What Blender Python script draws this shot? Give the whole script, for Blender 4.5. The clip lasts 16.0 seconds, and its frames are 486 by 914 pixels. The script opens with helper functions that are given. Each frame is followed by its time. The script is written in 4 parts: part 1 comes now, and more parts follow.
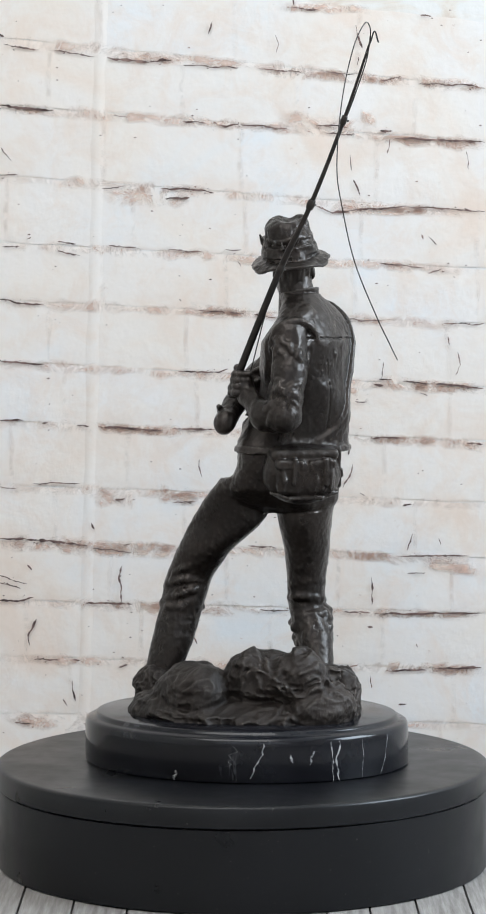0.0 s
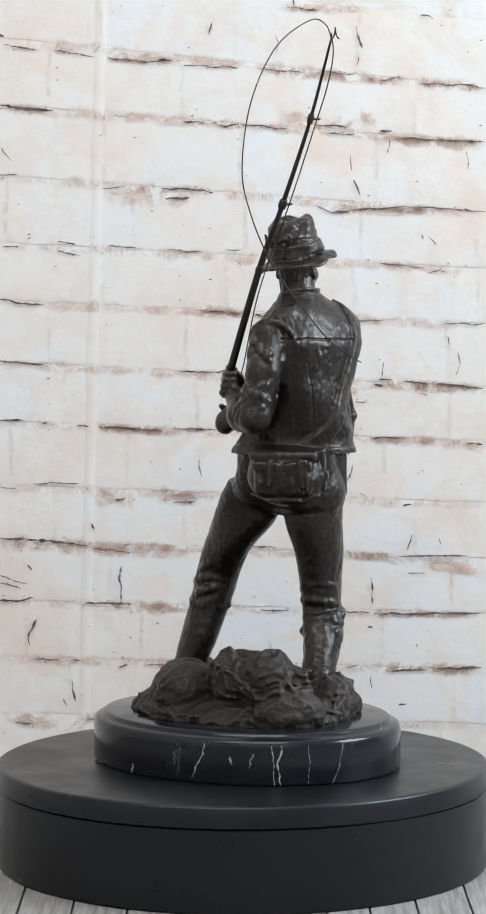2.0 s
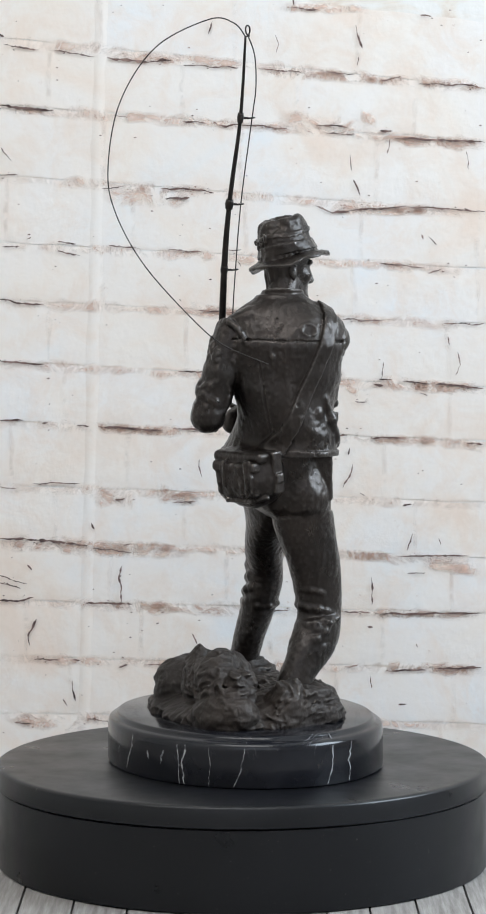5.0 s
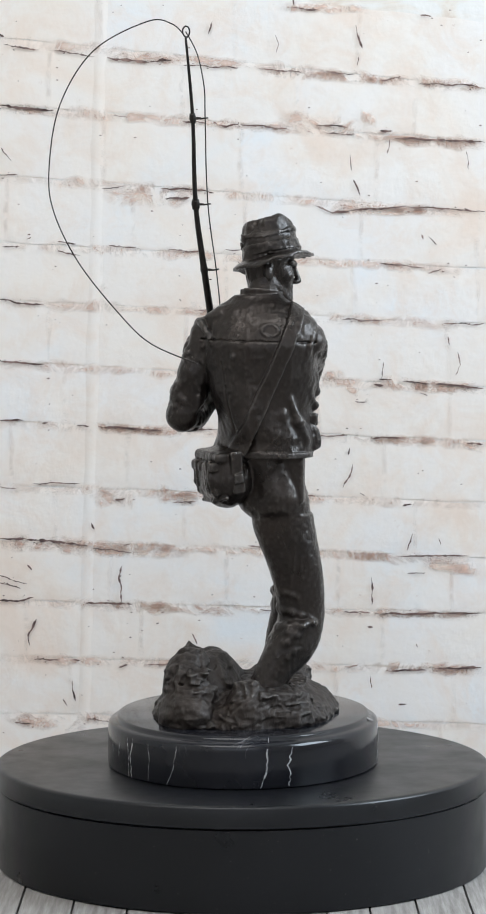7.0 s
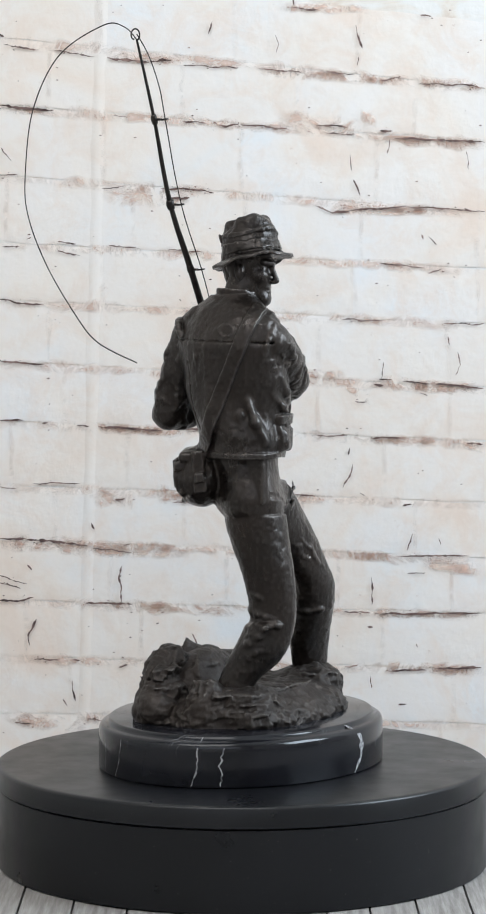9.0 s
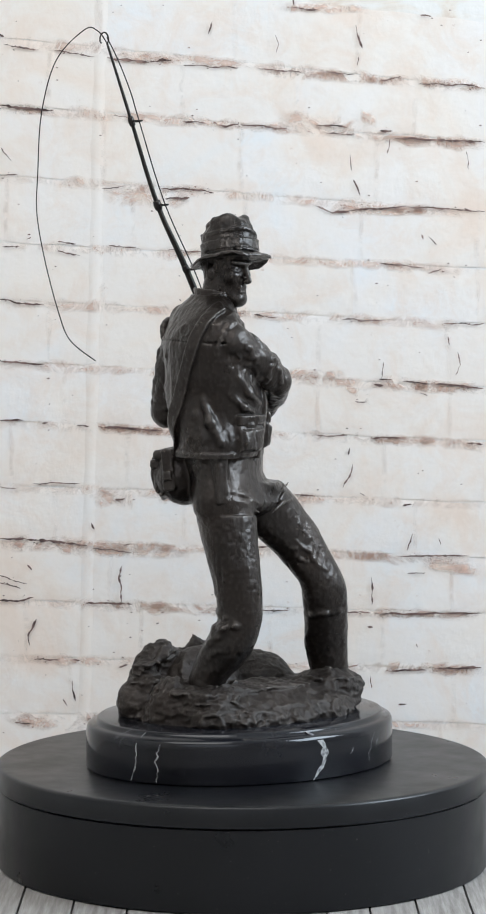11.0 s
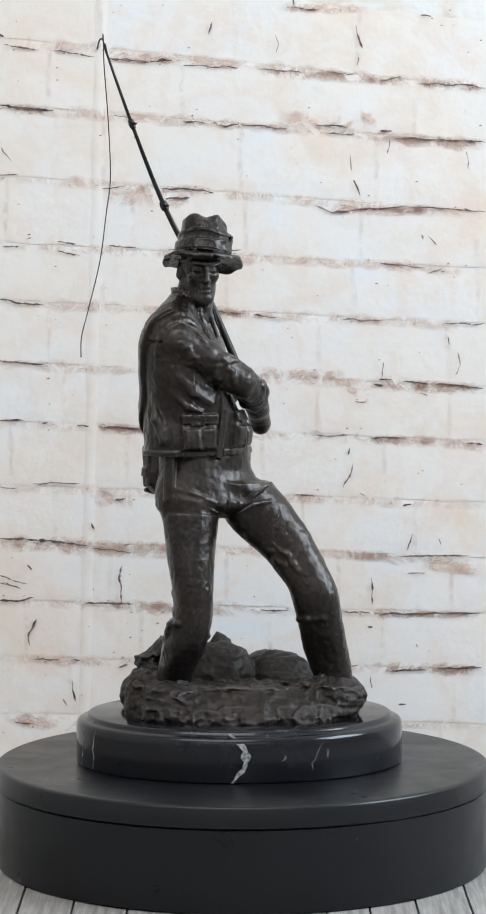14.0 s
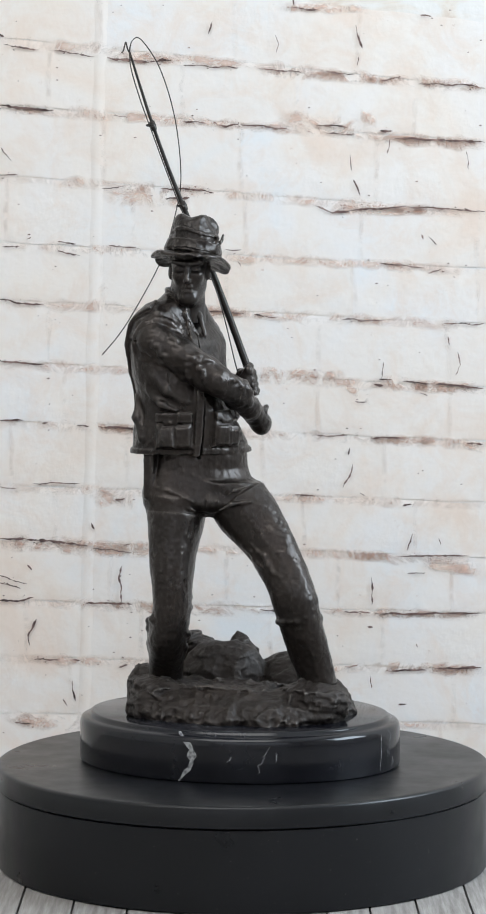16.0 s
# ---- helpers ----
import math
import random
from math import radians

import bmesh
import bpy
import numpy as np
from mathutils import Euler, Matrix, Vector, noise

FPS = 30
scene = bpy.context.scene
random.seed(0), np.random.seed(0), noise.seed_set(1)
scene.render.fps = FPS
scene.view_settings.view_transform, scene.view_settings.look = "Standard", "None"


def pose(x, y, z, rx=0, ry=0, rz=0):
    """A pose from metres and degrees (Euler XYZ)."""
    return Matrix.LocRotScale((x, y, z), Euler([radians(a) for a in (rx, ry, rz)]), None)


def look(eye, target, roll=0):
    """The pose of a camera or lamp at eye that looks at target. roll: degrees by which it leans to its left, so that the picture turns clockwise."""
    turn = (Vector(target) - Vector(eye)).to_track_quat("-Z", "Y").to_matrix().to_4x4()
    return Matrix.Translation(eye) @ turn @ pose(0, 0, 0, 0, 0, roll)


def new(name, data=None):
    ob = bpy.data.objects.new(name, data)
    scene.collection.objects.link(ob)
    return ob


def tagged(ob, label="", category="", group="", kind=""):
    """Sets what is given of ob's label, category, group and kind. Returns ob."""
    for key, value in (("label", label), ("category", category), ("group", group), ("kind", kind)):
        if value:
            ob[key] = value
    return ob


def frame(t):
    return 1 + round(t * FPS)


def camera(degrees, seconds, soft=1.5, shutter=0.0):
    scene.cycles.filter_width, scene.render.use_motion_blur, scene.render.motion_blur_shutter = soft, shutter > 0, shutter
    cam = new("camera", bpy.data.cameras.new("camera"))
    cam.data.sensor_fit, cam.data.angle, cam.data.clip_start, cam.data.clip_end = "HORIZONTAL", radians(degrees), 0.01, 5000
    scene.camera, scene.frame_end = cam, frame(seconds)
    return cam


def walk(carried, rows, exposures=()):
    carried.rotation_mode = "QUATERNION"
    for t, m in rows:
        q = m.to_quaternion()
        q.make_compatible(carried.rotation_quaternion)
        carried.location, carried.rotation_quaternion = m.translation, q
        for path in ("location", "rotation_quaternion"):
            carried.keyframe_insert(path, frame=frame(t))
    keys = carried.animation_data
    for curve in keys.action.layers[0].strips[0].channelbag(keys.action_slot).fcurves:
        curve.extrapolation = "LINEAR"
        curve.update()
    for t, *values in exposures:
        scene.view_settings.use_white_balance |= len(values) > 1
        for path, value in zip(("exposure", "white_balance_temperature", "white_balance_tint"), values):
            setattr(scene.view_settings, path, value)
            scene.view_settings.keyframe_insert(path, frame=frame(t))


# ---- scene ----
# ---------------------------------------------------------------- camera
SECONDS = 16.0
EYE_Z, EYE_Y, TILT, PAN = 0.4557, -2.1145, -4.227, -0.047
cam = camera(9.624, SECONDS, soft=1.9)
EYE = pose(0, EYE_Y, EYE_Z, 90 + TILT, 0, PAN)
walk(cam, [(0, EYE), (SECONDS, EYE)])

# ---------------------------------------------------------------- light
WALL_Y = 0.30                # face of the brick backdrop
world = bpy.data.worlds.new("world")
scene.world = world
world.use_nodes = True
sky = world.node_tree.nodes.new("ShaderNodeTexSky")
sky.sky_type, sky.sun_disc = "NISHITA", False
sky.sun_elevation, sky.sun_rotation = radians(40), radians(80)
world.node_tree.nodes["Background"].inputs["Strength"].default_value = 0.1
world.node_tree.links.new(sky.outputs["Color"], world.node_tree.nodes["Background"].inputs["Color"])


def area_light(name, eye, target, w, h, watts, colour):
    """Rectangular area light, for the side window and the added fills."""
    data = bpy.data.lights.new(name, "AREA")
    data.shape, data.size, data.size_y, data.energy, data.color = "RECTANGLE", w, h, watts, colour
    ob = new(name, data)
    ob.matrix_world = look(eye, target)
    return ob


area_light("window_light_side", (1.46, -0.45, 1.15), (0, -0.45, 1.15), 0.9, 1.0, 29.5, (0.74, 0.88, 1.0))
# added frontal fill from behind the camera; no window is known there
area_light("fill_light_back", (-0.2, -2.76, 1.35), (-0.2, 0, 1.35), 2.2, 1.1, 5.5, (1.0, 0.97, 0.94))
# added overhead fill that evens the backdrop; no such lamp is known
area_light("fill_light_top", (-0.45, -1.35, 2.18), (-0.45, -1.35, 0), 1.6, 1.2, 18, (0.975, 0.985, 0.99))
scene.view_settings.exposure = 0.56


# ---------------------------------------------------------------- materials
def material(name, rough=0.5, metal=0.0):
    m = bpy.data.materials.new(name)
    m.use_nodes = True
    b = m.node_tree.nodes["Principled BSDF"]
    b.inputs["Roughness"].default_value, b.inputs["Metallic"].default_value = rough, metal
    return m, m.node_tree, b


def node(tree, kind, **values):
    n = tree.nodes.new(kind)
    for key, value in values.items():
        n.inputs[key.replace("_", " ")].default_value = value
    return n


def ramp(tree, source, stops):
    n = tree.nodes.new("ShaderNodeValToRGB")
    e = n.color_ramp.elements
    e[0].position, e[0].color = stops[0][0], (*stops[0][1], 1)
    e[1].position, e[1].color = stops[-1][0], (*stops[-1][1], 1)
    for at, c in stops[1:-1]:
        e.new(at).color = (*c, 1)
    tree.links.new(source, n.inputs["Fac"])
    return n.outputs["Color"]


def coords(tree, scale=(1, 1, 1)):
    tc, mp = tree.nodes.new("ShaderNodeTexCoord"), tree.nodes.new("ShaderNodeMapping")
    mp.inputs["Scale"].default_value = scale
    tree.links.new(tc.outputs["Object"], mp.inputs["Vector"])
    return mp.outputs["Vector"]


def noise_of(tree, vec, scale, detail=4, rough=0.55, distort=0.0):
    n = node(tree, "ShaderNodeTexNoise", Scale=scale, Detail=detail, Roughness=rough, Distortion=distort)
    tree.links.new(vec, n.inputs["Vector"])
    return n.outputs["Fac"]


def mixed(tree, fac, a, b, mode="MIX"):
    n = tree.nodes.new("ShaderNodeMix")
    n.data_type, n.blend_type = "RGBA", mode
    for sock, v in ((n.inputs[0], fac), (n.inputs[6], a), (n.inputs[7], b)):
        if isinstance(v, bpy.types.NodeSocket):
            tree.links.new(v, sock)
        else:
            sock.default_value = v if isinstance(v, (int, float)) else (*v, 1)
    return n.outputs[2]


def bump(tree, b, height, strength, distance):
    n = node(tree, "ShaderNodeBump", Strength=strength, Distance=distance)
    tree.links.new(height, n.inputs["Height"])
    tree.links.new(n.outputs["Normal"], b.inputs["Normal"])


def bronze(name, rough, relief):
    m, t, b = material(name, rough, 0.7)
    v = coords(t)
    patina, grain, brush = noise_of(t, v, 18, 5), noise_of(t, v, 1300, 3), noise_of(t, coords(t, (1, 1, 0.4)), 520, 6, 0.7, 0.8)
    c = ramp(t, patina, [(0.3, (0.0135, 0.0100, 0.0083)), (0.55, (0.0240, 0.0177, 0.0146)), (0.75, (0.0390, 0.0288, 0.0235))])
    # raised edges lightened: rubbed bronze, and highlights put into the colour
    worn_glint = ramp(t, t.nodes.new("ShaderNodeNewGeometry").outputs["Pointiness"], [(0.50, (0.0,) * 3), (0.54, (0.20,) * 3), (0.63, (0.95,) * 3)])
    worn_glint = mixed(t, 1.0, worn_glint, ramp(t, brush, [(0.36, (0.20,) * 3), (0.60, (1.0,) * 3)]), "MULTIPLY")
    c = mixed(t, worn_glint, c, (0.27, 0.245, 0.225))
    t.links.new(c, b.inputs["Base Color"])
    rub = noise_of(t, v, 48, 4, 0.6)
    gloss = mixed(t, 0.5, ramp(t, brush, [(0.3, (rough + 0.08,) * 3), (0.7, (rough - 0.10,) * 3)]), ramp(t, rub, [(0.35, (rough + 0.12,) * 3), (0.62, (rough - 0.10,) * 3)]))
    t.links.new(gloss, b.inputs["Roughness"])
    b.inputs["Coat Weight"].default_value, b.inputs["Coat Roughness"].default_value = 0.22, rough - 0.08
    cast = noise_of(t, v, 130, 5, 0.65)
    bump(t, b, mixed(t, 0.30, mixed(t, 0.25, brush, grain), cast), 0.75, relief)
    return m


def rod_metal():
    m, t, b = material("rod metal", 0.35, 0.7)
    c = ramp(t, noise_of(t, coords(t), 120), [(0.3, (0.016, 0.014, 0.013)), (0.7, (0.04, 0.034, 0.03))])
    t.links.new(c, b.inputs["Base Color"])
    return m


def marble():
    m, t, b = material("black marble", 0.14)
    v = coords(t)
    cloud = ramp(t, noise_of(t, v, 14, 6, 0.6), [(0.35, (0.0035, 0.0035, 0.005)), (0.7, (0.011, 0.0115, 0.015))])
    fine = ramp(t, noise_of(t, coords(t, (1, 1, 0.35)), 55, 6, 0.6, 1.2), [(0.485, (0, 0, 0)), (0.5, (1, 1, 1)), (0.515, (0, 0, 0))])
    gate = ramp(t, noise_of(t, v, 20, 2), [(0.60, (0, 0, 0)), (0.74, (0.35, 0.35, 0.35))])
    c = mixed(t, mixed(t, 1.0, fine, gate, "MULTIPLY"), cloud, (0.42, 0.42, 0.44))
    t.links.new(c, b.inputs["Base Color"])
    b.inputs["Specular IOR Level"].default_value = 0.36
    return m


def vein_white():
    m, t, b = material("white marble vein", 0.2)
    c = ramp(t, noise_of(t, coords(t), 300), [(0.35, (0.08, 0.08, 0.09)), (0.6, (0.42, 0.42, 0.42))])
    t.links.new(c, b.inputs["Base Color"])
    return m


def black_lacquer():
    m, t, b = material("satin black paint", 0.42)
    v = coords(t)
    c = ramp(t, noise_of(t, v, 9, 5), [(0.3, (0.0028, 0.0031, 0.0042)), (0.7, (0.0064, 0.0068, 0.0086))])
    b.inputs["Specular IOR Level"].default_value = 0.36
    dust = ramp(t, noise_of(t, v, 420, 2), [(0.715, (0, 0, 0)), (0.78, (0.6, 0.6, 0.6))])
    t.links.new(mixed(t, dust, c, (0.09, 0.085, 0.08)), b.inputs["Base Color"])
    t.links.new(ramp(t, noise_of(t, v, 30, 5), [(0.3, (0.27,) * 3), (0.7, (0.40,) * 3)]), b.inputs["Roughness"])
    bump(t, b, noise_of(t, v, 700, 2), 0.06, 0.0004)
    return m


def white_brick():
    m, t, b = material("whitewashed brick", 0.85)
    v = t.nodes.new("ShaderNodeNewGeometry").outputs["Position"]
    info = t.nodes.new("ShaderNodeObjectInfo")
    c = ramp(t, noise_of(t, v, 11, 7, 0.6, 0.5), [(0.30, (0.73, 0.61, 0.53)), (0.44, (0.75, 0.695, 0.65)), (0.57, (0.745, 0.715, 0.70)), (0.70, (0.70, 0.725, 0.75))])
    c = mixed(t, ramp(t, info.outputs["Random"], [(0.0, (0, 0, 0)), (1.0, (0.42, 0.42, 0.42))]), c, (0.745, 0.67, 0.60))
    blotch = ramp(t, noise_of(t, v, 26, 7, 0.68, 0.9), [(0.47, (0, 0, 0)), (0.66, (0.5, 0.5, 0.5))])
    c = mixed(t, blotch, c, (0.70, 0.575, 0.49))
    speck = ramp(t, noise_of(t, v, 95, 5, 0.7), [(0.68, (0, 0, 0)), (0.76, (0.7, 0.7, 0.7))])
    c = mixed(t, speck, c, (0.50, 0.38, 0.32))
    t.links.new(c, b.inputs["Base Color"])
    bump(t, b, noise_of(t, v, 60, 6, 0.65), 0.45, 0.0012)
    return m


def mortar():
    m, t, b = material("beige mortar", 0.9)
    v = coords(t)
    c = ramp(t, noise_of(t, coords(t, (1, 1, 2)), 20, 6, 0.65, 0.8), [(0.32, (0.62, 0.51, 0.43)), (0.42, (0.70, 0.64, 0.58)), (0.56, (0.73, 0.71, 0.69))])
    t.links.new(c, b.inputs["Base Color"])
    bump(t, b, noise_of(t, v, 120, 5), 0.5, 0.001)
    return m


def smear():
    """Worn mortar: it covers the middle of its strip and breaks up towards the edges."""
    m, t, b = material("terracotta smear", 0.9)
    v = t.nodes.new("ShaderNodeNewGeometry").outputs["Position"]
    n = noise_of(t, v, 75, 6, 0.7, 1.0)
    c = ramp(t, n, [(0.34, (0.55, 0.37, 0.30)), (0.48, (0.69, 0.49, 0.40)), (0.62, (0.74, 0.61, 0.52))])
    t.links.new(c, b.inputs["Base Color"])
    fade = t.nodes.new("ShaderNodeAttribute")
    fade.attribute_name = "fade"
    broken = ramp(t, noise_of(t, v, 42, 7, 0.72, 0.8), [(0.42, (0.0,) * 3), (0.62, (1.0,) * 3)])
    t.links.new(mixed(t, 1.0, fade.outputs["Color"], broken, "MULTIPLY"), b.inputs["Alpha"])
    return m


def dark_joint():
    m, t, b = material("dark joint", 0.95)
    c = ramp(t, noise_of(t, coords(t), 90, 4), [(0.35, (0.055, 0.035, 0.032)), (0.55, (0.15, 0.095, 0.085)), (0.75, (0.36, 0.24, 0.20))])
    t.links.new(c, b.inputs["Base Color"])
    return m


def plank_wood():
    m, t, b = material("grey weathered wood", 0.7)
    v = coords(t, (1, 0.06, 1))
    info = t.nodes.new("ShaderNodeObjectInfo")
    c = ramp(t, noise_of(t, v, 260, 6, 0.65), [(0.3, (0.13, 0.118, 0.11)), (0.5, (0.27, 0.255, 0.243)), (0.7, (0.43, 0.415, 0.40))])
    c = mixed(t, ramp(t, info.outputs["Random"], [(0, (0, 0, 0)), (1, (0.35, 0.35, 0.35))]), c, (0.30, 0.28, 0.26))
    t.links.new(c, b.inputs["Base Color"])
    bump(t, b, noise_of(t, v, 300, 5), 0.4, 0.0006)
    return m


def plain(name, colour, rough=0.8):
    m, t, b = material(name, rough)
    d = [0.93 * x for x in colour]
    t.links.new(ramp(t, noise_of(t, coords(t), 3, 6), [(0.3, d), (0.7, colour)]), b.inputs["Base Color"])
    bump(t, b, noise_of(t, coords(t), 200, 3), 0.1, 0.001)
    return m


BRONZE, ROCK_BRONZE = bronze("satin bronze", 0.335, 0.0007), bronze("rough cast bronze", 0.56, 0.0018)
ROD, MARBLE, VEIN, BLACK = rod_metal(), marble(), vein_white(), black_lacquer()
BRICK, MORTAR, SMEAR, JOINT, PLANK = white_brick(), mortar(), smear(), dark_joint(), plank_wood()
ROOM_PAINT = plain("room paint", (0.62, 0.60, 0.57))


# ---------------------------------------------------------------- mesh helpers
def mesh_object(name, bm, mat, parent=None, label="", smooth=False):
    data = bpy.data.meshes.new(name)
    bm.to_mesh(data)
    bm.free()
    data.materials.append(mat)
    if smooth:
        for p in data.polygons:
            p.use_smooth = True
    ob = new(name, data)
    if parent:
        ob.parent = parent
    if label:
        tagged(ob, label)
    return ob


def part(name, bm, mat, parent, label="", smooth=False):
    return mesh_object(name, bm, mat, parent, label, smooth)


def box(bm, lo, hi):
    m = Matrix.Translation([(a + b) / 2 for a, b in zip(lo, hi)]) @ Matrix.Diagonal([b - a for a, b in zip(lo, hi)] + [1])
    return bmesh.ops.create_cube(bm, size=1, matrix=m)["verts"]


def revolve(bm, profile, n=160, ax=1.0, ay=1.0):
    """Turn (radius, height) pairs about z; ax and ay stretch the round into an oval."""
    rings = []
    for r, z in profile:
        if r < 1e-6:
            rings.append([bm.verts.new((0, 0, z))] * n)
        else:
            rings.append([bm.verts.new((r * ax * math.cos(2 * math.pi * i / n), r * ay * math.sin(2 * math.pi * i / n), z)) for i in range(n)])
    for a, b in zip(rings, rings[1:]):
        for i in range(n):
            j = (i + 1) % n
            quad = list(dict.fromkeys((a[i], a[j], b[j], b[i])))
            if len(quad) > 2:
                bm.faces.new(quad)


def tube(bm, points, radii, n=10, steps=6):
    """A round rod through the points, smoothed between them."""
    pts = [Vector(p) for p in points]
    path, rad = [], []
    for i in range(len(pts) - 1):
        p0, p1, p2, p3 = pts[max(i - 1, 0)], pts[i], pts[i + 1], pts[min(i + 2, len(pts) - 1)]
        for k in range(steps):
            s = k / steps
            path.append(0.5 * ((2 * p1) + (p2 - p0) * s + (2 * p0 - 5 * p1 + 4 * p2 - p3) * s * s + (3 * p1 - p0 - 3 * p2 + p3) * s ** 3))
            rad.append(radii[i] * (1 - s) + radii[i + 1] * s)
    path.append(pts[-1]), rad.append(radii[-1])
    rings, side = [], Vector((0.3, 0.9, 0.1))
    for i, p in enumerate(path):
        d = (path[min(i + 1, len(path) - 1)] - path[max(i - 1, 0)]).normalized()
        side = (side - d * side.dot(d)).normalized()
        up = d.cross(side)
        rings.append([bm.verts.new(p + (side * math.cos(2 * math.pi * k / n) + up * math.sin(2 * math.pi * k / n)) * rad[i]) for k in range(n)])
    for a, b in zip(rings, rings[1:]):
        for k in range(n):
            bm.faces.new((a[k], a[(k + 1) % n], b[(k + 1) % n], b[k]))
    bm.faces.new(rings[0][::-1]), bm.faces.new(rings[-1])


# ---------------------------------------------------------------- solid modelling on a grid
def lattice_noise(P, scale, seed):
    """Smooth value noise, -1 to 1."""
    q = P * scale + seed * 17.3
    i = np.floor(q).astype(np.int64)
    f = (q - i).astype(np.float32)
    f = f * f * (3 - 2 * f)

    def h(dx, dy, dz):
        n = (i[..., 0] + dx) * 374761393 + (i[..., 1] + dy) * 668265263 + (i[..., 2] + dz) * 2147483647 + seed * 1013
        n = (n ^ (n >> 13)) * 1274126177
        return (((n ^ (n >> 16)) & 65535) / 32767.5 - 1).astype(np.float32)
    x, y, z = f[..., 0], f[..., 1], f[..., 2]
    a = (h(0, 0, 0) * (1 - x) + h(1, 0, 0) * x) * (1 - y) + (h(0, 1, 0) * (1 - x) + h(1, 1, 0) * x) * y
    b = (h(0, 0, 1) * (1 - x) + h(1, 0, 1) * x) * (1 - y) + (h(0, 1, 1) * (1 - x) + h(1, 1, 1) * x) * y
    return a * (1 - z) + b * z


class Clay:
    """A block of clay: signed distances on a grid, added to and carved shape by shape."""

    def __init__(self, lo, hi, step):
        self.lo, self.step = np.array(lo, float), step
        self.n = np.ceil((np.array(hi) - lo) / step).astype(int) + 1
        self.d = np.full(self.n, 0.02, np.float32)

    def window(self, lo, hi):
        a = np.clip(np.floor((np.array(lo) - self.lo) / self.step).astype(int), 0, self.n - 1)
        b = np.clip(np.ceil((np.array(hi) - self.lo) / self.step).astype(int) + 1, a + 1, self.n)
        s = tuple(slice(i, j) for i, j in zip(a, b))
        P = np.stack(np.meshgrid(*[self.lo[k] + self.step * np.arange(a[k], b[k]) for k in range(3)], indexing="ij"), -1).astype(np.float32)
        return s, P

    def put(self, shape, lo, hi, blend=0.003, carve=False, margin=0.006):
        s, P = self.window(np.array(lo) - margin, np.array(hi) + margin)
        e, d = shape(P), self.d[s]
        if carve:
            e, d = e, -d
        h = np.clip(0.5 + 0.5 * (d - e) / blend, 0, 1)
        m = d * (1 - h) + e * h - blend * h * (1 - h)
        self.d[s] = -m if carve else m
        return self

    # -- shapes
    def limb(self, a, b, ra, rb, blend=0.003, carve=False):
        a, b = np.array(a, np.float32), np.array(b, np.float32)
        ab = b - a

        def shape(P):
            t = np.clip(((P - a) @ ab) / (ab @ ab), 0, 1)
            return np.linalg.norm(P - a - t[..., None] * ab, axis=-1) - (ra + (rb - ra) * t)
        r = max(ra, rb)
        return self.put(shape, np.minimum(a, b) - r, np.maximum(a, b) + r, blend, carve)

    def chain(self, pts, radii, blend=0.002, carve=False):
        for i in range(len(pts) - 1):
            self.limb(pts[i], pts[i + 1], radii[i], radii[i + 1], blend, carve)
        return self

    def egg(self, c, r, turn=None, blend=0.003, carve=False):
        c, r = np.array(c, np.float32), np.array(r, np.float32)
        M = np.array(turn.to_3x3(), np.float32) if turn else np.eye(3, dtype=np.float32)

        def shape(P):
            q = ((P - c) @ M) / r
            k0, k1 = np.linalg.norm(q, axis=-1), np.linalg.norm(q / r, axis=-1)
            return k0 * (k0 - 1) / np.maximum(k1, 1e-6)
        return self.put(shape, c - r.max(), c + r.max(), blend, carve)

    def block(self, c, half, turn=None, edge=0.002, blend=0.002, carve=False):
        c, half = np.array(c, np.float32), np.array(half, np.float32)
        M = np.array(turn.to_3x3(), np.float32) if turn else np.eye(3, dtype=np.float32)

        def shape(P):
            q = np.abs((P - c) @ M) - (half - edge)
            return np.linalg.norm(np.maximum(q, 0), axis=-1) + np.minimum(q.max(-1), 0) - edge
        r = np.linalg.norm(half)
        return self.put(shape, c - r, c + r, blend, carve)

    def surface(self):
        """Vertices and quads of the skin, by surface nets."""
        d, n = self.d, self.n
        inside = d < 0
        c = n - 1
        corners = [inside[i:i + c[0], j:j + c[1], k:k + c[2]] for i in (0, 1) for j in (0, 1) for k in (0, 1)]
        total = sum(x.astype(np.int8) for x in corners)
        cells = np.argwhere((total > 0) & (total < 8))
        index = np.full(c, -1, np.int64)
        index[tuple(cells.T)] = np.arange(len(cells))
        acc, cnt = np.zeros((len(cells), 3)), np.zeros(len(cells))
        for axis in range(3):
            o1, o2 = [k for k in range(3) if k != axis]
            for u in (0, 1):
                for w in (0, 1):
                    p = cells.copy()
                    p[:, o1] += u
                    p[:, o2] += w
                    q = p.copy()
                    q[:, axis] += 1
                    a, b = d[tuple(p.T)], d[tuple(q.T)]
                    cross = (a < 0) != (b < 0)
                    t = np.where(cross, a / np.where(cross, a - b, 1), 0)
                    pos = p.astype(float)
                    pos[:, axis] += t
                    acc += pos * cross[:, None]
                    cnt += cross
        verts = self.lo + self.step * acc / cnt[:, None]
        quads = []
        for axis in range(3):
            o1, o2 = (axis + 1) % 3, (axis + 2) % 3
            lo_s, hi_s = [slice(None)] * 3, [slice(None)] * 3
            lo_s[axis], hi_s[axis] = slice(0, n[axis] - 1), slice(1, n[axis])
            a, b = inside[tuple(lo_s)], inside[tuple(hi_s)]
            e = np.argwhere(a != b)
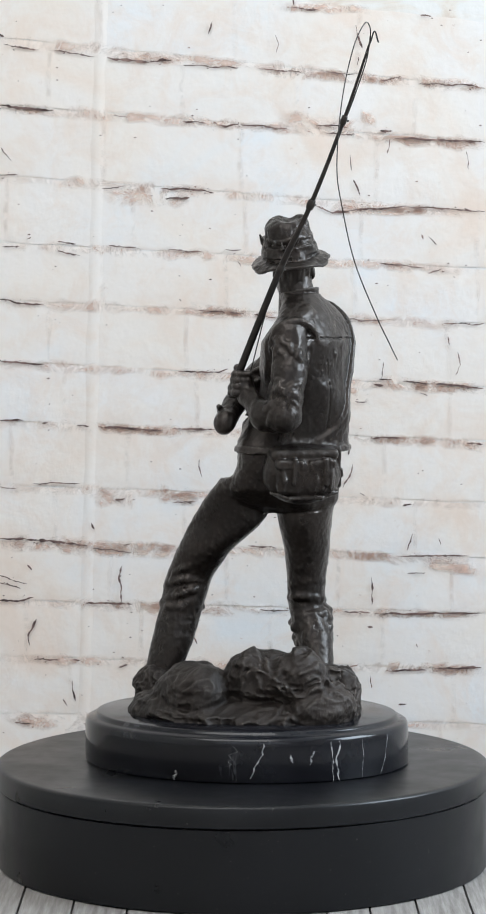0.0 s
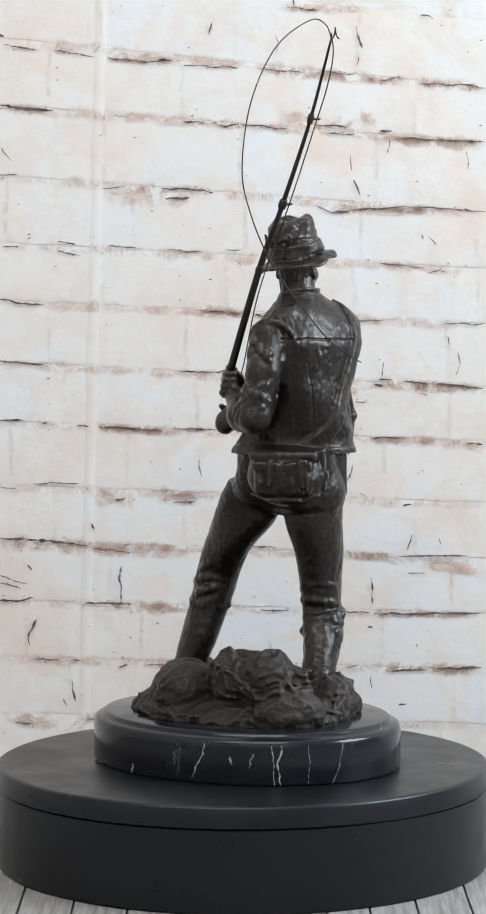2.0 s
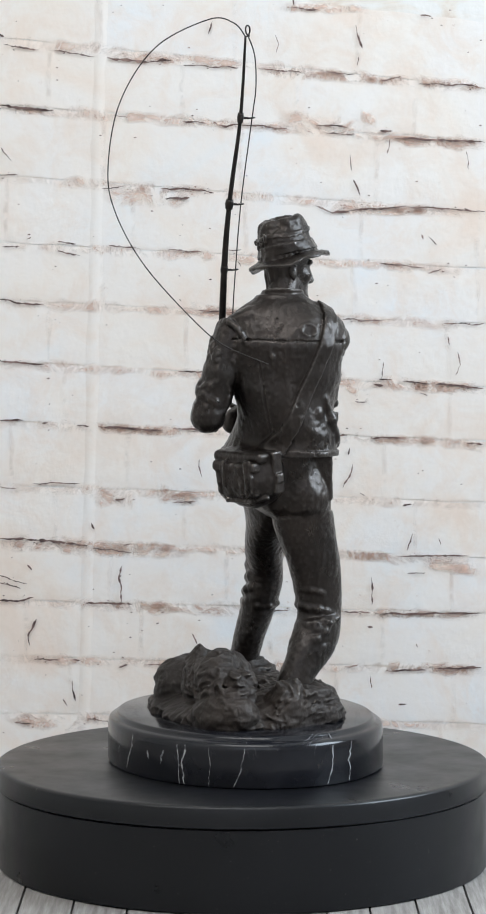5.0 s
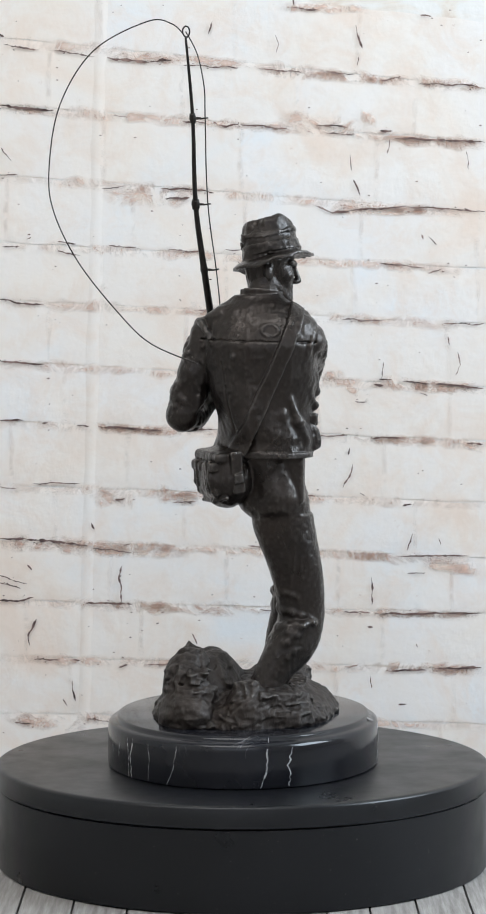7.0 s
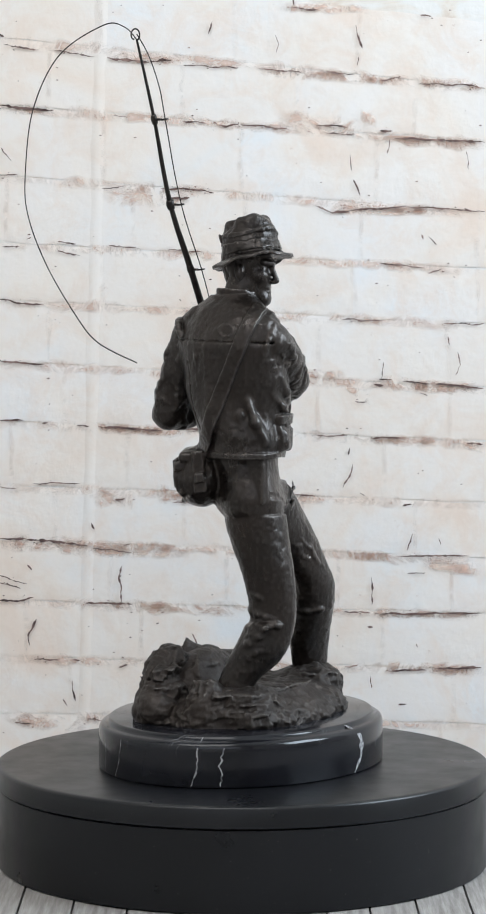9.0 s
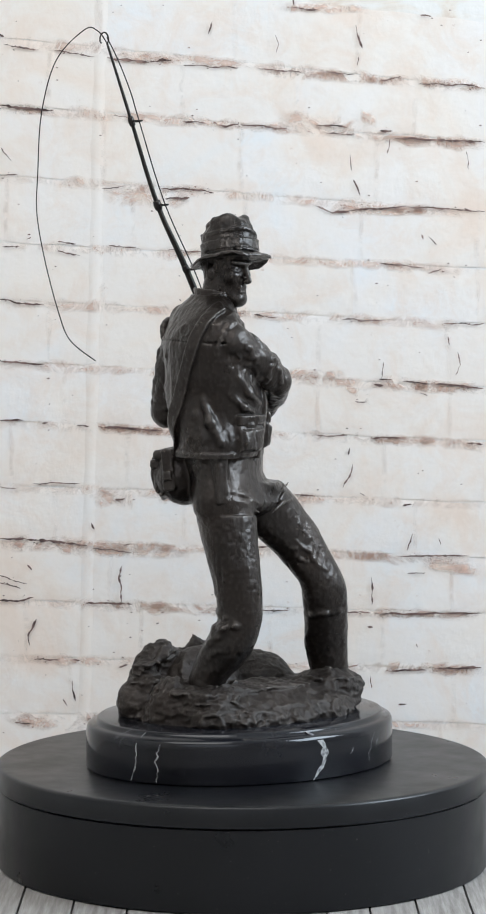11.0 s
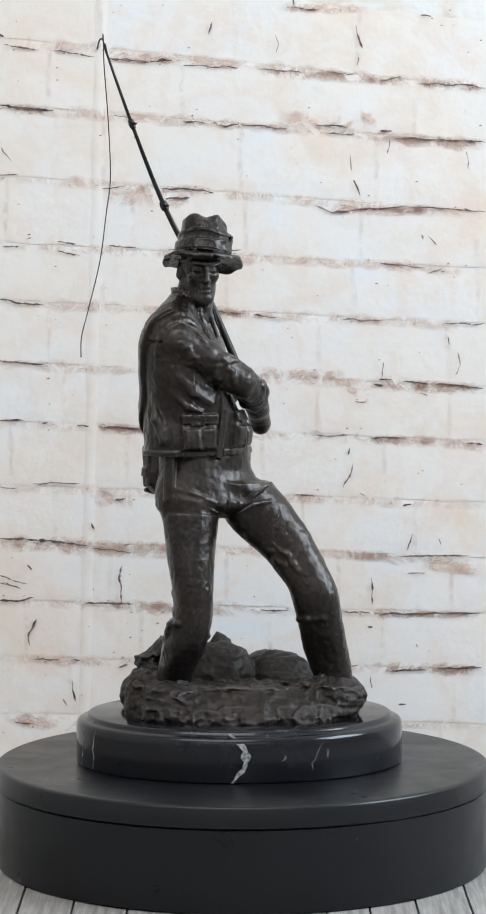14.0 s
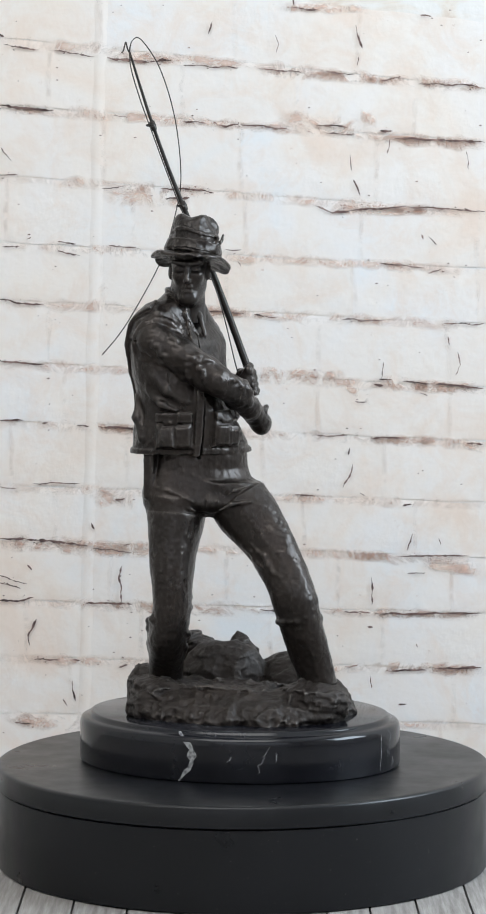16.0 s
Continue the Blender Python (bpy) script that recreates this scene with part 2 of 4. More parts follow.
            e = e[(e[:, o1] > 0) & (e[:, o2] > 0) & (e[:, o1] < n[o1] - 1) & (e[:, o2] < n[o2] - 1)]
            flip = b[tuple(e.T)]
            ring = []
            for u, w in ((-1, -1), (0, -1), (0, 0), (-1, 0)):
                p = e.copy()
                p[:, o1] += u
                p[:, o2] += w
                ring.append(index[tuple(p.T)])
            q = np.stack(ring, 1)
            q[flip] = q[flip][:, ::-1]
            quads.append(q)
        return verts, np.concatenate(quads)


def column(rows, power=2.0):
    """A solid with oval level sections: rows of z, centre x, centre y, half width, half depth, turn in degrees."""
    R = np.array(rows, np.float32)
    R = R[np.argsort(R[:, 0])]
    fine = np.linspace(R[0, 0], R[-1, 0], 240, dtype=np.float32)
    cols = [np.interp(fine, R[:, 0], R[:, k]) for k in range(1, 6)]
    cols = [np.convolve(np.pad(c, 8, "edge"), np.ones(17) / 17, "valid").astype(np.float32) for c in cols]

    def shape(P):
        z = P[..., 2]
        cx, cy, a, b, turn = (np.interp(z, fine, c).astype(np.float32) for c in cols)
        x, y = P[..., 0] - cx, P[..., 1] - cy
        t = np.radians(turn)
        u, w = x * np.cos(t) + y * np.sin(t), -x * np.sin(t) + y * np.cos(t)
        k = (np.abs(u / a) ** power + np.abs(w / b) ** power) ** (1 / power)
        side = (k - 1) * np.minimum(a, b)
        return np.maximum(side, np.maximum(fine[0] - z, z - fine[-1]))
    pad = R[:, 3:5].max()
    lo = (R[:, 1].min() - pad, R[:, 2].min() - pad, R[0, 0])
    hi = (R[:, 1].max() + pad, R[:, 2].max() + pad, R[-1, 0])
    return shape, lo, hi


# ---------------------------------------------------------------- the bronze angler
AXIS_X = 0.0015              # the table turns about this upright line
STATUE_Z = 0.1115            # top of the marble, on which the rock stands

TORSO = [(0.3040, 0.0370, 0.0090, 0.0445, 0.0300, 27), (0.3150, 0.0382, 0.0112, 0.0418, 0.0300, 28), (0.3350, 0.0428, 0.0108, 0.0336, 0.0340, 8), (0.3600, 0.0458, 0.0080, 0.0300, 0.0410, -26),
         (0.3850, 0.0466, 0.0046, 0.0288, 0.0440, -27), (0.4000, 0.0492, 0.0042, 0.0180, 0.0420, -27), (0.4100, 0.0468, 0.0046, 0.0155, 0.0300, -23), (0.4190, 0.0425, 0.0062, 0.0128, 0.0155, -22)]
PELVIS = [(0.2570, 0.0297, 0.0171, 0.0165, 0.0100, -6), (0.2630, 0.0296, 0.0180, 0.0352, 0.0190, -4), (0.2680, 0.0268, 0.0188, 0.0392, 0.0220, 2), (0.2750, 0.0278, 0.0150, 0.0400, 0.0235, 11),
          (0.2920, 0.0316, 0.0102, 0.0370, 0.0248, 21), (0.3120, 0.0315, 0.0070, 0.0345, 0.0276, 11)]
LEFT_LEG = [(0.1380, -0.0592, 0.0353, 0.0130, 0.0095, -30), (0.1600, -0.0523, 0.0372, 0.0150, 0.0105, -30), (0.1810, -0.0469, 0.0412, 0.0147, 0.0115, -23), (0.1950, -0.0432, 0.0436, 0.0156, 0.0122, -22),
            (0.2070, -0.0402, 0.0438, 0.0164, 0.0115, -18), (0.2280, -0.0286, 0.0345, 0.0195, 0.0125, -26), (0.2500, -0.0113, 0.0270, 0.0268, 0.0125, -19), (0.2700, -0.0008, 0.0213, 0.0238, 0.0150, -6),
            (0.2830, 0.0094, 0.0185, 0.0235, 0.0165, 20)]
RIGHT_LEG = [(0.1200, 0.0570, 0.0060, 0.0118, 0.0100, 0), (0.1430, 0.0552, 0.0125, 0.0112, 0.0124, 7), (0.1560, 0.0540, 0.0233, 0.0114, 0.0176, 13), (0.1680, 0.0523, 0.0300, 0.0131, 0.0182, 11),
             (0.1860, 0.0479, 0.0369, 0.0123, 0.0149, 2), (0.2070, 0.0477, 0.0353, 0.0131, 0.0167, -4), (0.2280, 0.0481, 0.0311, 0.0156, 0.0188, -7), (0.2500, 0.0461, 0.0246, 0.0182, 0.0209, -16),
             (0.2720, 0.0464, 0.0210, 0.0208, 0.0208, -21)]
HEAD, FACE_TURN = (0.0375, 0.0150, 0.4395), 2


def grown(rows, by):
    return [(z, x, y, a + by, b + by, t) for z, x, y, a, b, t in rows]


def both(f, *limits):
    """f, kept only where all the limits are negative too."""
    def shape(P):
        d = f(P)
        for g in limits:
            d = np.maximum(d, g(P))
        return d
    return shape


def slab(point, normal, half):
    p, n = np.array(point, np.float32), np.array(Vector(normal).normalized(), np.float32)
    return lambda P: np.abs((P - p) @ n) - half


def beyond(point, normal):
    """Negative on the side to which the normal does not point."""
    p, n = np.array(point, np.float32), np.array(Vector(normal).normalized(), np.float32)
    return lambda P: (P - p) @ n


def cell(c, half, turn):
    c, half, M = np.array(c, np.float32), np.array(half, np.float32), np.array(turn.to_3x3(), np.float32)
    return lambda P: (np.abs((P - c) @ M) - half).max(-1)


def fold_ring(clay, c, radius, thick, tilt, lean, start, sweep, flat=1.0):
    """A cloth fold: part of a ring round a limb."""
    M = pose(*c, tilt, lean, start)
    pts = [M @ Vector((radius * math.cos(radians(sweep * k / 8)), radius * flat * math.sin(radians(sweep * k / 8)), 0)) for k in range(9)]
    clay.chain(pts, [0.9 * thick * (0.35 + 0.65 * math.sin(math.pi * k / 8)) for k in range(9)], 0.0032)


def creases(clay, a, b, ra, rb, n, seed, twist=60, size=0.0016, span=(0.35, 0.8), arc=(0, 360)):
    """Ridges of drawn cloth that run along a limb and wind a little round it."""
    rnd = random.Random(seed)
    a, b = Vector(a), Vector(b)
    d = (b - a).normalized()
    e1 = d.orthogonal().normalized()
    e2 = d.cross(e1)
    for _ in range(n):
        phi, wind = radians(rnd.uniform(*arc)), radians(rnd.uniform(-twist, twist))
        length = rnd.uniform(*span)
        s0, big = rnd.uniform(0, 1 - length), size * rnd.uniform(0.6, 1.2)
        pts, radii = [], []
        for k in range(7):
            s = s0 + length * k / 6
            f = phi + wind * k / 6 + 0.12 * math.sin(k * 2.1 + seed)
            r = ra + (rb - ra) * s - 0.15 * big
            pts.append(a + (b - a) * s + (e1 * math.cos(f) + e2 * math.sin(f)) * r)
            radii.append(big * (0.15 + 0.85 * math.sin(math.pi * k / 6)))
        clay.chain(pts, radii, 0.0022)


def angler_body():
    clay = Clay((-0.082, -0.072, 0.122), (0.102, 0.078, 0.432), 0.00085)
    # trousers and the two legs
    for rows, mix in ((PELVIS, 0.004), (LEFT_LEG, 0.004), (RIGHT_LEG, 0.004)):
        f, lo, hi = column(rows, 2.15)
        clay.put(f, lo, hi, mix)
    # seat of the trousers
    clay.egg((0.052, 0.021, 0.273), (0.018, 0.017, 0.018), None, 0.008)
    clay.egg((0.041, 0.003, 0.277), (0.016, 0.013, 0.016), None, 0.008)
    # hip waders: a skin over each leg, cut off slanting at the thigh
    f, lo, hi = column(grown(LEFT_LEG, 0.0018), 2.15)
    clay.put(both(f, beyond((-0.0100, 0.02, 0.2780), (0.62, -0.16, 0.80))), lo, hi, 0.0008)
    f, lo, hi = column(grown(RIGHT_LEG, 0.0016), 2.15)
    clay.put(both(f, beyond((0.046, 0.02, 0.2600), (-0.06, -0.10, 1.0))), lo, hi, 0.0008)
    # knee and ankle folds of the waders
    for c, r, th, tilt, lean, start, sweep in (
            ((-0.0425, 0.0430, 0.201), 0.0150, 0.0026, 16, 14, 150, 200), ((-0.0435, 0.0430, 0.1935), 0.0150, 0.0028, -12, 18, 120, 230),
            ((-0.0450, 0.0420, 0.1850), 0.0152, 0.0020, 4, 6, 0, 360), ((-0.0445, 0.0425, 0.1880), 0.0152, 0.0022, -6, 24, 180, 200), ((-0.036, 0.0410, 0.211), 0.0162, 0.0022, 24, 22, 170, 150)):
        fold_ring(clay, c, r, th, tilt, lean, start, sweep, 0.82)
    for c, r, th, tilt, lean, start, sweep in (
            ((0.0480, 0.0360, 0.190), 0.0130, 0.0026, 14, 0, 170, 210), ((0.0505, 0.0330, 0.1770), 0.0140, 0.0032, -26, 0, 140, 300), ((0.0490, 0.0345, 0.1825), 0.0132, 0.0024, -8, 10, 200, 200),
            ((0.0520, 0.0300, 0.1690), 0.0142, 0.0026, -40, 4, 150, 290), ((0.0478, 0.0355, 0.199), 0.0138, 0.0020, 26, 0, 200, 150), ((0.0530, 0.0270, 0.1620), 0.0130, 0.0018, -46, -4, 170, 200)):
        fold_ring(clay, c, r, th, tilt, lean, start, sweep, 1.2)
    creases(clay, (-0.0400, 0.0430, 0.207), (-0.0100, 0.0270, 0.252), 0.0118, 0.0132, 6, 31, 40, 0.0018)
    creases(clay, (0.0475, 0.0350, 0.205), (0.0462, 0.0225, 0.262), 0.0142, 0.0196, 6, 32, 45, 0.0016)
    creases(clay, (0.0545, 0.0200, 0.152), (0.0500, 0.0340, 0.180), 0.0140, 0.0140, 5, 33, 60, 0.0013)
    # arms
    left = [(0.0345, -0.0290, 0.3900), (0.0335, -0.0380, 0.3630), (0.0300, -0.0470, 0.3320), (0.0160, -0.0380, 0.3315), (0.0050, -0.0235, 0.3440)]
    clay.chain(left, [0.0132, 0.0124, 0.0112, 0.0100, 0.0072], 0.004)
    right = [(0.0605, 0.0395, 0.3870), (0.0400, 0.0425, 0.3745), (0.0150, 0.0425, 0.3580)]
    clay.chain(right, [0.0128, 0.0120, 0.0108], 0.004)
    clay.limb((0.0130, 0.0425, 0.3565), (0.0000, 0.0285, 0.3470), 0.0106, 0.0098, 0.003)
    clay.chain([(0.0005, 0.0280, 0.3470), (-0.0065, 0.0160, 0.3370), (-0.0115, 0.0040, 0.3285)], [0.0090, 0.0086, 0.0074], 0.002)
    # rolled cuff and sleeve folds
    fold_ring(clay, (0.0005, 0.0290, 0.3475), 0.0100, 0.0020, 70, -35, 0, 360)
    fold_ring(clay, (0.0025, 0.0312, 0.3490), 0.0104, 0.0016, 66, -30, 0, 360)
    creases(clay, right[0], right[1], 0.0128, 0.0120, 11, 41, 70, 0.0015)
    creases(clay, right[1], right[2], 0.0122, 0.0108, 12, 42, 90, 0.0015)
    creases(clay, (0.0150, 0.0425, 0.3580), (0.0000, 0.0285, 0.3470), 0.0108, 0.0098, 6, 43, 120, 0.0014)
    creases(clay, left[0], left[1], 0.0132, 0.0124, 10, 44, 70, 0.0014)
    creases(clay, left[1], left[2], 0.0124, 0.0112, 12, 45, 100, 0.0014)
    creases(clay, left[2], left[3], 0.0112, 0.0100, 8, 46, 120, 0.0014)
    for c, r, th, tilt, lean, start, sweep in (
            ((0.019, 0.0425, 0.3605), 0.0106, 0.0018, 80, 80, 20, 220), ((0.0310, -0.0430, 0.3450), 0.0112, 0.0020, 30, -10, 160, 200), ((0.026, -0.0440, 0.334), 0.0106, 0.0020, 40, 40, 160, 200)):
        fold_ring(clay, c, r, th, tilt, lean, start, sweep)
    # waistcoat: a thicker skin over the trunk, with its hem
    cloth, lo, hi = column(TORSO, 2.15)
    blade = np.array(pose(0, 0, 0, 0, 0, -22).to_3x3(), np.float32)

    def trunk(P):
        d = cloth(P)
        for c, r in (((0.0520, 0.009, 0.386), (0.0195, 0.033, 0.024)), ((0.058, 0.020, 0.320), (0.0150, 0.018, 0.012))):
            q = ((P - np.array(c, np.float32)) @ blade) / np.array(r, np.float32)
            e = (np.linalg.norm(q, axis=-1) - 1) * 0.018
            h = np.clip(0.5 + 0.5 * (d - e) / 0.008, 0, 1)
            d = d * (1 - h) + e * h - 0.008 * h * (1 - h)
        return np.maximum(d, 0.3040 - P[..., 2])
    lo, hi = np.array(lo) - 0.006, np.array(hi) + 0.006
    clay.put(trunk, lo, hi, 0.0012)
    clay.put(both(lambda P: trunk(P) - 0.0009, beyond((0, 0, 0.3078), (0, 0, 1)), beyond((0, 0, 0.3036), (0, 0, -1))), lo, hi, 0.0006)
    # sleeves come out of bound armholes
    for c, nrm, r in (((0.0375, -0.0290, 0.3840), (0.05, -0.90, -0.42), 0.0168), ((0.0580, 0.0350, 0.3840), (-0.22, 0.90, -0.34), 0.0168)):
        M = Matrix.Translation(c) @ Vector(nrm).to_track_quat("Z", "Y").to_matrix().to_4x4()
        ring = [(math.cos(k * math.pi / 12), math.sin(k * math.pi / 12)) for k in range(25)]
        clay.chain([M @ Vector((r * u, r * 1.06 * w, 0)) for u, w in ring], [0.0020] * 25, 0.0020)
    # shoulder flaps of the waistcoat
    clay.chain([(0.046, -0.022, 0.4055), (0.040, -0.030, 0.4005)], [0.0044, 0.0028], 0.005)
    clay.chain([(0.060, 0.027, 0.4080), (0.058, 0.037, 0.4045)], [0.0052, 0.0034], 0.004)
    # yoke seam, pleats below it, front opening
    back = beyond((0.046, 0.008, 0), (-1, 0.3, 0))
    clay.put(both(lambda P: np.abs(trunk(P)) - 0.0008, slab((0.06, 0, 0.3870), (0.02, 0.02, 1), 0.0005), back), lo, hi, 0.0006, carve=True)
    clay.put(both(lambda P: trunk(P) - 0.0005, beyond((0.06, 0, 0.3875), (-0.02, -0.02, -1)), back), lo, hi, 0.0005)
    for k in range(5):
        y = -0.016 + 0.0105 * k
        clay.chain([(0.0705 - 0.30 * abs(y - 0.006), y, 0.385), (0.0735 - 0.30 * abs(y - 0.006), y + 0.0012, 0.376), (0.0725 - 0.30 * abs(y - 0.006), y + 0.002, 0.366)], [0.0014, 0.0022, 0.0006], 0.0016)
    ahead = beyond((0.043, 0.011, 0), (0.56, -0.83, 0))
    placket = both(lambda P: trunk(P) - 0.0022, slab((0.0270, 0.0400, 0.34), (0.83, 0.56, 0.02), 0.0036), ahead)
    clay.put(placket, lo, hi, 0.0012)
    front = both(lambda P: np.abs(trunk(P)) - 0.0034, slab((0.0235, 0.0400, 0.34), (0.83, 0.56, 0.02), 0.0008), ahead)
    clay.put(front, lo, hi, 0.0006, carve=True)
    # seams: down each side and over the chest
    for p, nrm, half in (((0.066, -0.020, 0.34), (0.62, 0.78, 0.16), 0.0004), ((0.050, 0.046, 0.34), (1.0, 0.1, 0.06), 0.0004)):
        clay.put(both(lambda P: np.abs(trunk(P)) - 0.0007, slab(p, nrm, half), beyond((0, 0, 0.372), (0, 0, 1)), beyond((p[0], p[1], 0), (-(p[0] - 0.043), -(p[1] - 0.011), 0)) if p[1] > 0 else beyond((0.05, 0, 0), (-1, 0.35, 0))), lo, hi, 0.0005, carve=True)
    # long drag folds
    clay.chain([(0.0745, 0.026, 0.345), (0.0740, 0.0310, 0.330), (0.0700, 0.0380, 0.316)], [0.0010, 0.0030, 0.0014], 0.005)
    clay.chain([(0.070, 0.016, 0.352), (0.0735, 0.0190, 0.335), (0.0740, 0.0260, 0.316)], [0.0008, 0.0022, 0.0010], 0.004)
    clay.chain([(0.060, 0.045, 0.362), (0.050, 0.0470, 0.350), (0.036, 0.0450, 0.342)], [0.0010, 0.0022, 0.0010], 0.004)
    clay.chain([(0.064, 0.040, 0.350), (0.054, 0.0460, 0.340), (0.044, 0.0465, 0.336)], [0.0008, 0.0020, 0.0008], 0.004)
    # skirt pockets: pleated bags under buttoned flaps
    for c, yaw, w in (((0.0450, 0.0450, 0.3180), 6, 0.0125), ((0.0080, 0.0290, 0.3190), 52, 0.0105)):
        turn = pose(0, 0, 0, 0, 0, yaw)
        clay.put(both(lambda P: trunk(P) - 0.0026, cell(c, (w, 0.018, 0.0088), turn)), lo, hi, 0.0030)
        at = lambda x, z: np.array(c) + np.array(turn.to_3x3() @ Vector((x, 0, 0))) + np.array((0, 0, z))
        for x in (-0.5 * w, 0.5 * w):
            clay.put(both(lambda P: trunk(P) - 0.0046, cell(at(x, -0.0012), (0.34 * w, 0.018, 0.0060), turn)), lo, hi, 0.0052)
        clay.put(both(lambda P: trunk(P) - 0.0044, cell(at(0, 0.0128), (w * 1.06, 0.018, 0.0034), turn)), lo, hi, 0.0008)
        clay.put(both(lambda P: trunk(P) - 0.0044, cell(at(0.2 * w, 0.0090), (w * 0.42, 0.018, 0.0014), turn)), lo, hi, 0.0010)
        clay.put(both(lambda P: trunk(P) - 0.0054, cell(at(0.2 * w, 0.0095), (0.0011, 0.018, 0.0011), turn)), lo, hi, 0.0008)
    # cast mark on the yoke
    mark = both(lambda P: np.abs(trunk(P) - 0.0002) - 0.0009, lambda P: np.abs(np.hypot((P[..., 1] - 0.010) * 0.75, P[..., 2] - 0.3945) - 0.0042) - 0.0005, beyond((0.05, 0, 0), (-1, 0, 0)))
    clay.put(mark, lo, hi, 0.0005)
    # shoulder strap over the back to the bag
    a, b = Vector((0.063, 0.029, 0.405)), Vector((0.074, -0.012, 0.306))
    n = (b - a).cross(Vector((1, 0.05, 0)))
    clay.put(both(lambda P: np.minimum(trunk(P), f_back(P)) - 0.0030, slab(a, n, 0.0052), beyond((0.05, 0, 0), (-1, 0.35, 0)), beyond((0, 0, 0.300), (0, 0, -1))), lo, hi, 0.0004)
    clay.chain([(0.060, 0.0260, 0.4065), (0.050, 0.0310, 0.4040), (0.042, 0.0330, 0.3960)], [0.0026, 0.0026, 0.0020], 0.002)
    # shoulder bag with two flap pockets and straps
    bag = pose(0, 0, 0, 6, 0, 12)
    B = pose(0.0430, -0.0185, 0.2895, 6, 0, 12)
    bp = lambda x, y, z: tuple(B @ Vector((x, y, z)))
    clay.egg(bp(0, 0.000, -0.0015), (0.0285, 0.0178, 0.0220), bag, 0.003)
    clay.block(bp(0, 0.001, 0.001), (0.0262, 0.0120, 0.0178), bag, 0.0118, 0.003)
    clay.block(bp(0, 0, 0.0150), (0.0250, 0.0135, 0.0040), bag, 0.0038, 0.0018)
    for x, tip in ((-0.0118, 3), (0.0118, -4)):
        sub = pose(0, 0, 0, 6, tip, 12)
        clay.block(bp(x, -0.0125, -0.0030), (0.0090, 0.0036, 0.0106), sub, 0.0034, 0.0022)
        clay.block(bp(x, -0.0132, 0.0085), (0.0100, 0.0042, 0.0034), sub, 0.0018, 0.0008)
        clay.block(bp(x + 0.0025, -0.0158, 0.0035), (0.0015, 0.0028, 0.0100), sub, 0.0010, 0.0005)
        clay.chain([bp(x - 0.006, -0.0158, 0.005), bp(x - 0.004, -0.0166, -0.003), bp(x - 0.005, -0.0155, -0.010)], [0.0007, 0.0013, 0.0007], 0.0018)
    clay.chain([bp(-0.0245, -0.008, -0.0135), bp(-0.012, -0.0135, -0.0165), bp(0.012, -0.0135, -0.0165), bp(0.0245, -0.008, -0.0135)], [0.0012, 0.0014, 0.0014, 0.0012], 0.0016)
    clay.block(bp(0.0262, 0.001, 0.004), (0.0026, 0.0046, 0.0150), bag, 0.0014, 0.0006)
    clay.block(bp(0.0290, 0.001, 0.000), (0.0016, 0.0034, 0.0034), bag, 0.0009, 0.0004)
    # loose thongs that hang over the bag
    for k in range(3):
        x = 0.0125 + 0.0022 * k
        clay.chain([bp(x, -0.0160, 0.013), bp(x + 0.0008, -0.0172, 0.002), bp(x - 0.0006 + 0.0009 * k, -0.0165, -0.009 + 0.002 * (k % 2))], [0.0014, 0.0013, 0.0007], 0.0007)
    # belt pouch and fly
    clay.block((0.0625, 0.0280, 0.2880), (0.0042, 0.0088, 0.0170), pose(0, 0, 0, 0, 0, -20), 0.002, 0.001)
    # stand-up collar and neck
    clay.limb((0.0420, 0.0080, 0.405), (0.0395, 0.0120, 0.432), 0.0132, 0.0112, 0.002)
    collar = lambda P: np.abs(np.linalg.norm((P[..., :2] - np.array((0.0415, 0.0085), np.float32)) * np.array((0.96, 0.92), np.float32), axis=-1) - (0.0124 + 0.10 * (P[..., 2] - 0.412))) - 0.0012
    clay.put(both(collar, beyond((0.0415, 0.0085, 0.4215), (-0.20, 0.10, 1)), beyond((0.04, 0, 0.404), (0, 0, -1)), beyond((0.036, 0.021, 0), (-0.45, 0.9, 0))), (0.016, -0.016, 0.402), (0.068, 0.034, 0.432), 0.0012)
    # lapels of the open collar
    clay.chain([(0.0335, 0.0160, 0.4125), (0.0295, 0.0180, 0.4030), (0.0250, 0.0215, 0.3890)], [0.0020, 0.0028, 0.0014], 0.0015)
    clay.chain([(0.0450, 0.0200, 0.4130), (0.0390, 0.0245, 0.4040), (0.0300, 0.0265, 0.3900)], [0.0020, 0.0026, 0.0014], 0.0015)
    # hands round the rod
    for palm, wrist in (((0.0000, -0.0160, 0.3545), (0.0050, -0.0220, 0.3440)), ((-0.0130, -0.0005, 0.3250), (-0.0110, 0.0045, 0.3290))):
        clay.egg(palm, (0.0078, 0.0084, 0.0096), pose(0, 0, 0, 12, 18, 0), 0.002)
        clay.limb(wrist, palm, 0.0072, 0.0070, 0.003)
        for k in range(4 if palm[2] > 0.34 else 0):
            z = palm[2] + 0.0072 - 0.0046 * k
            x, y = palm[0] + 0.0010 * (1.5 - k), palm[1]
            clay.chain([(x + 0.003, y - 0.0062, z), (x - 0.0035, y - 0.0065, z), (x - 0.0070, y - 0.0015, z - 0.0005), (x - 0.0055, y + 0.0045, z - 0.001)], [0.0024, 0.0026, 0.0026, 0.0023], 0.0008)
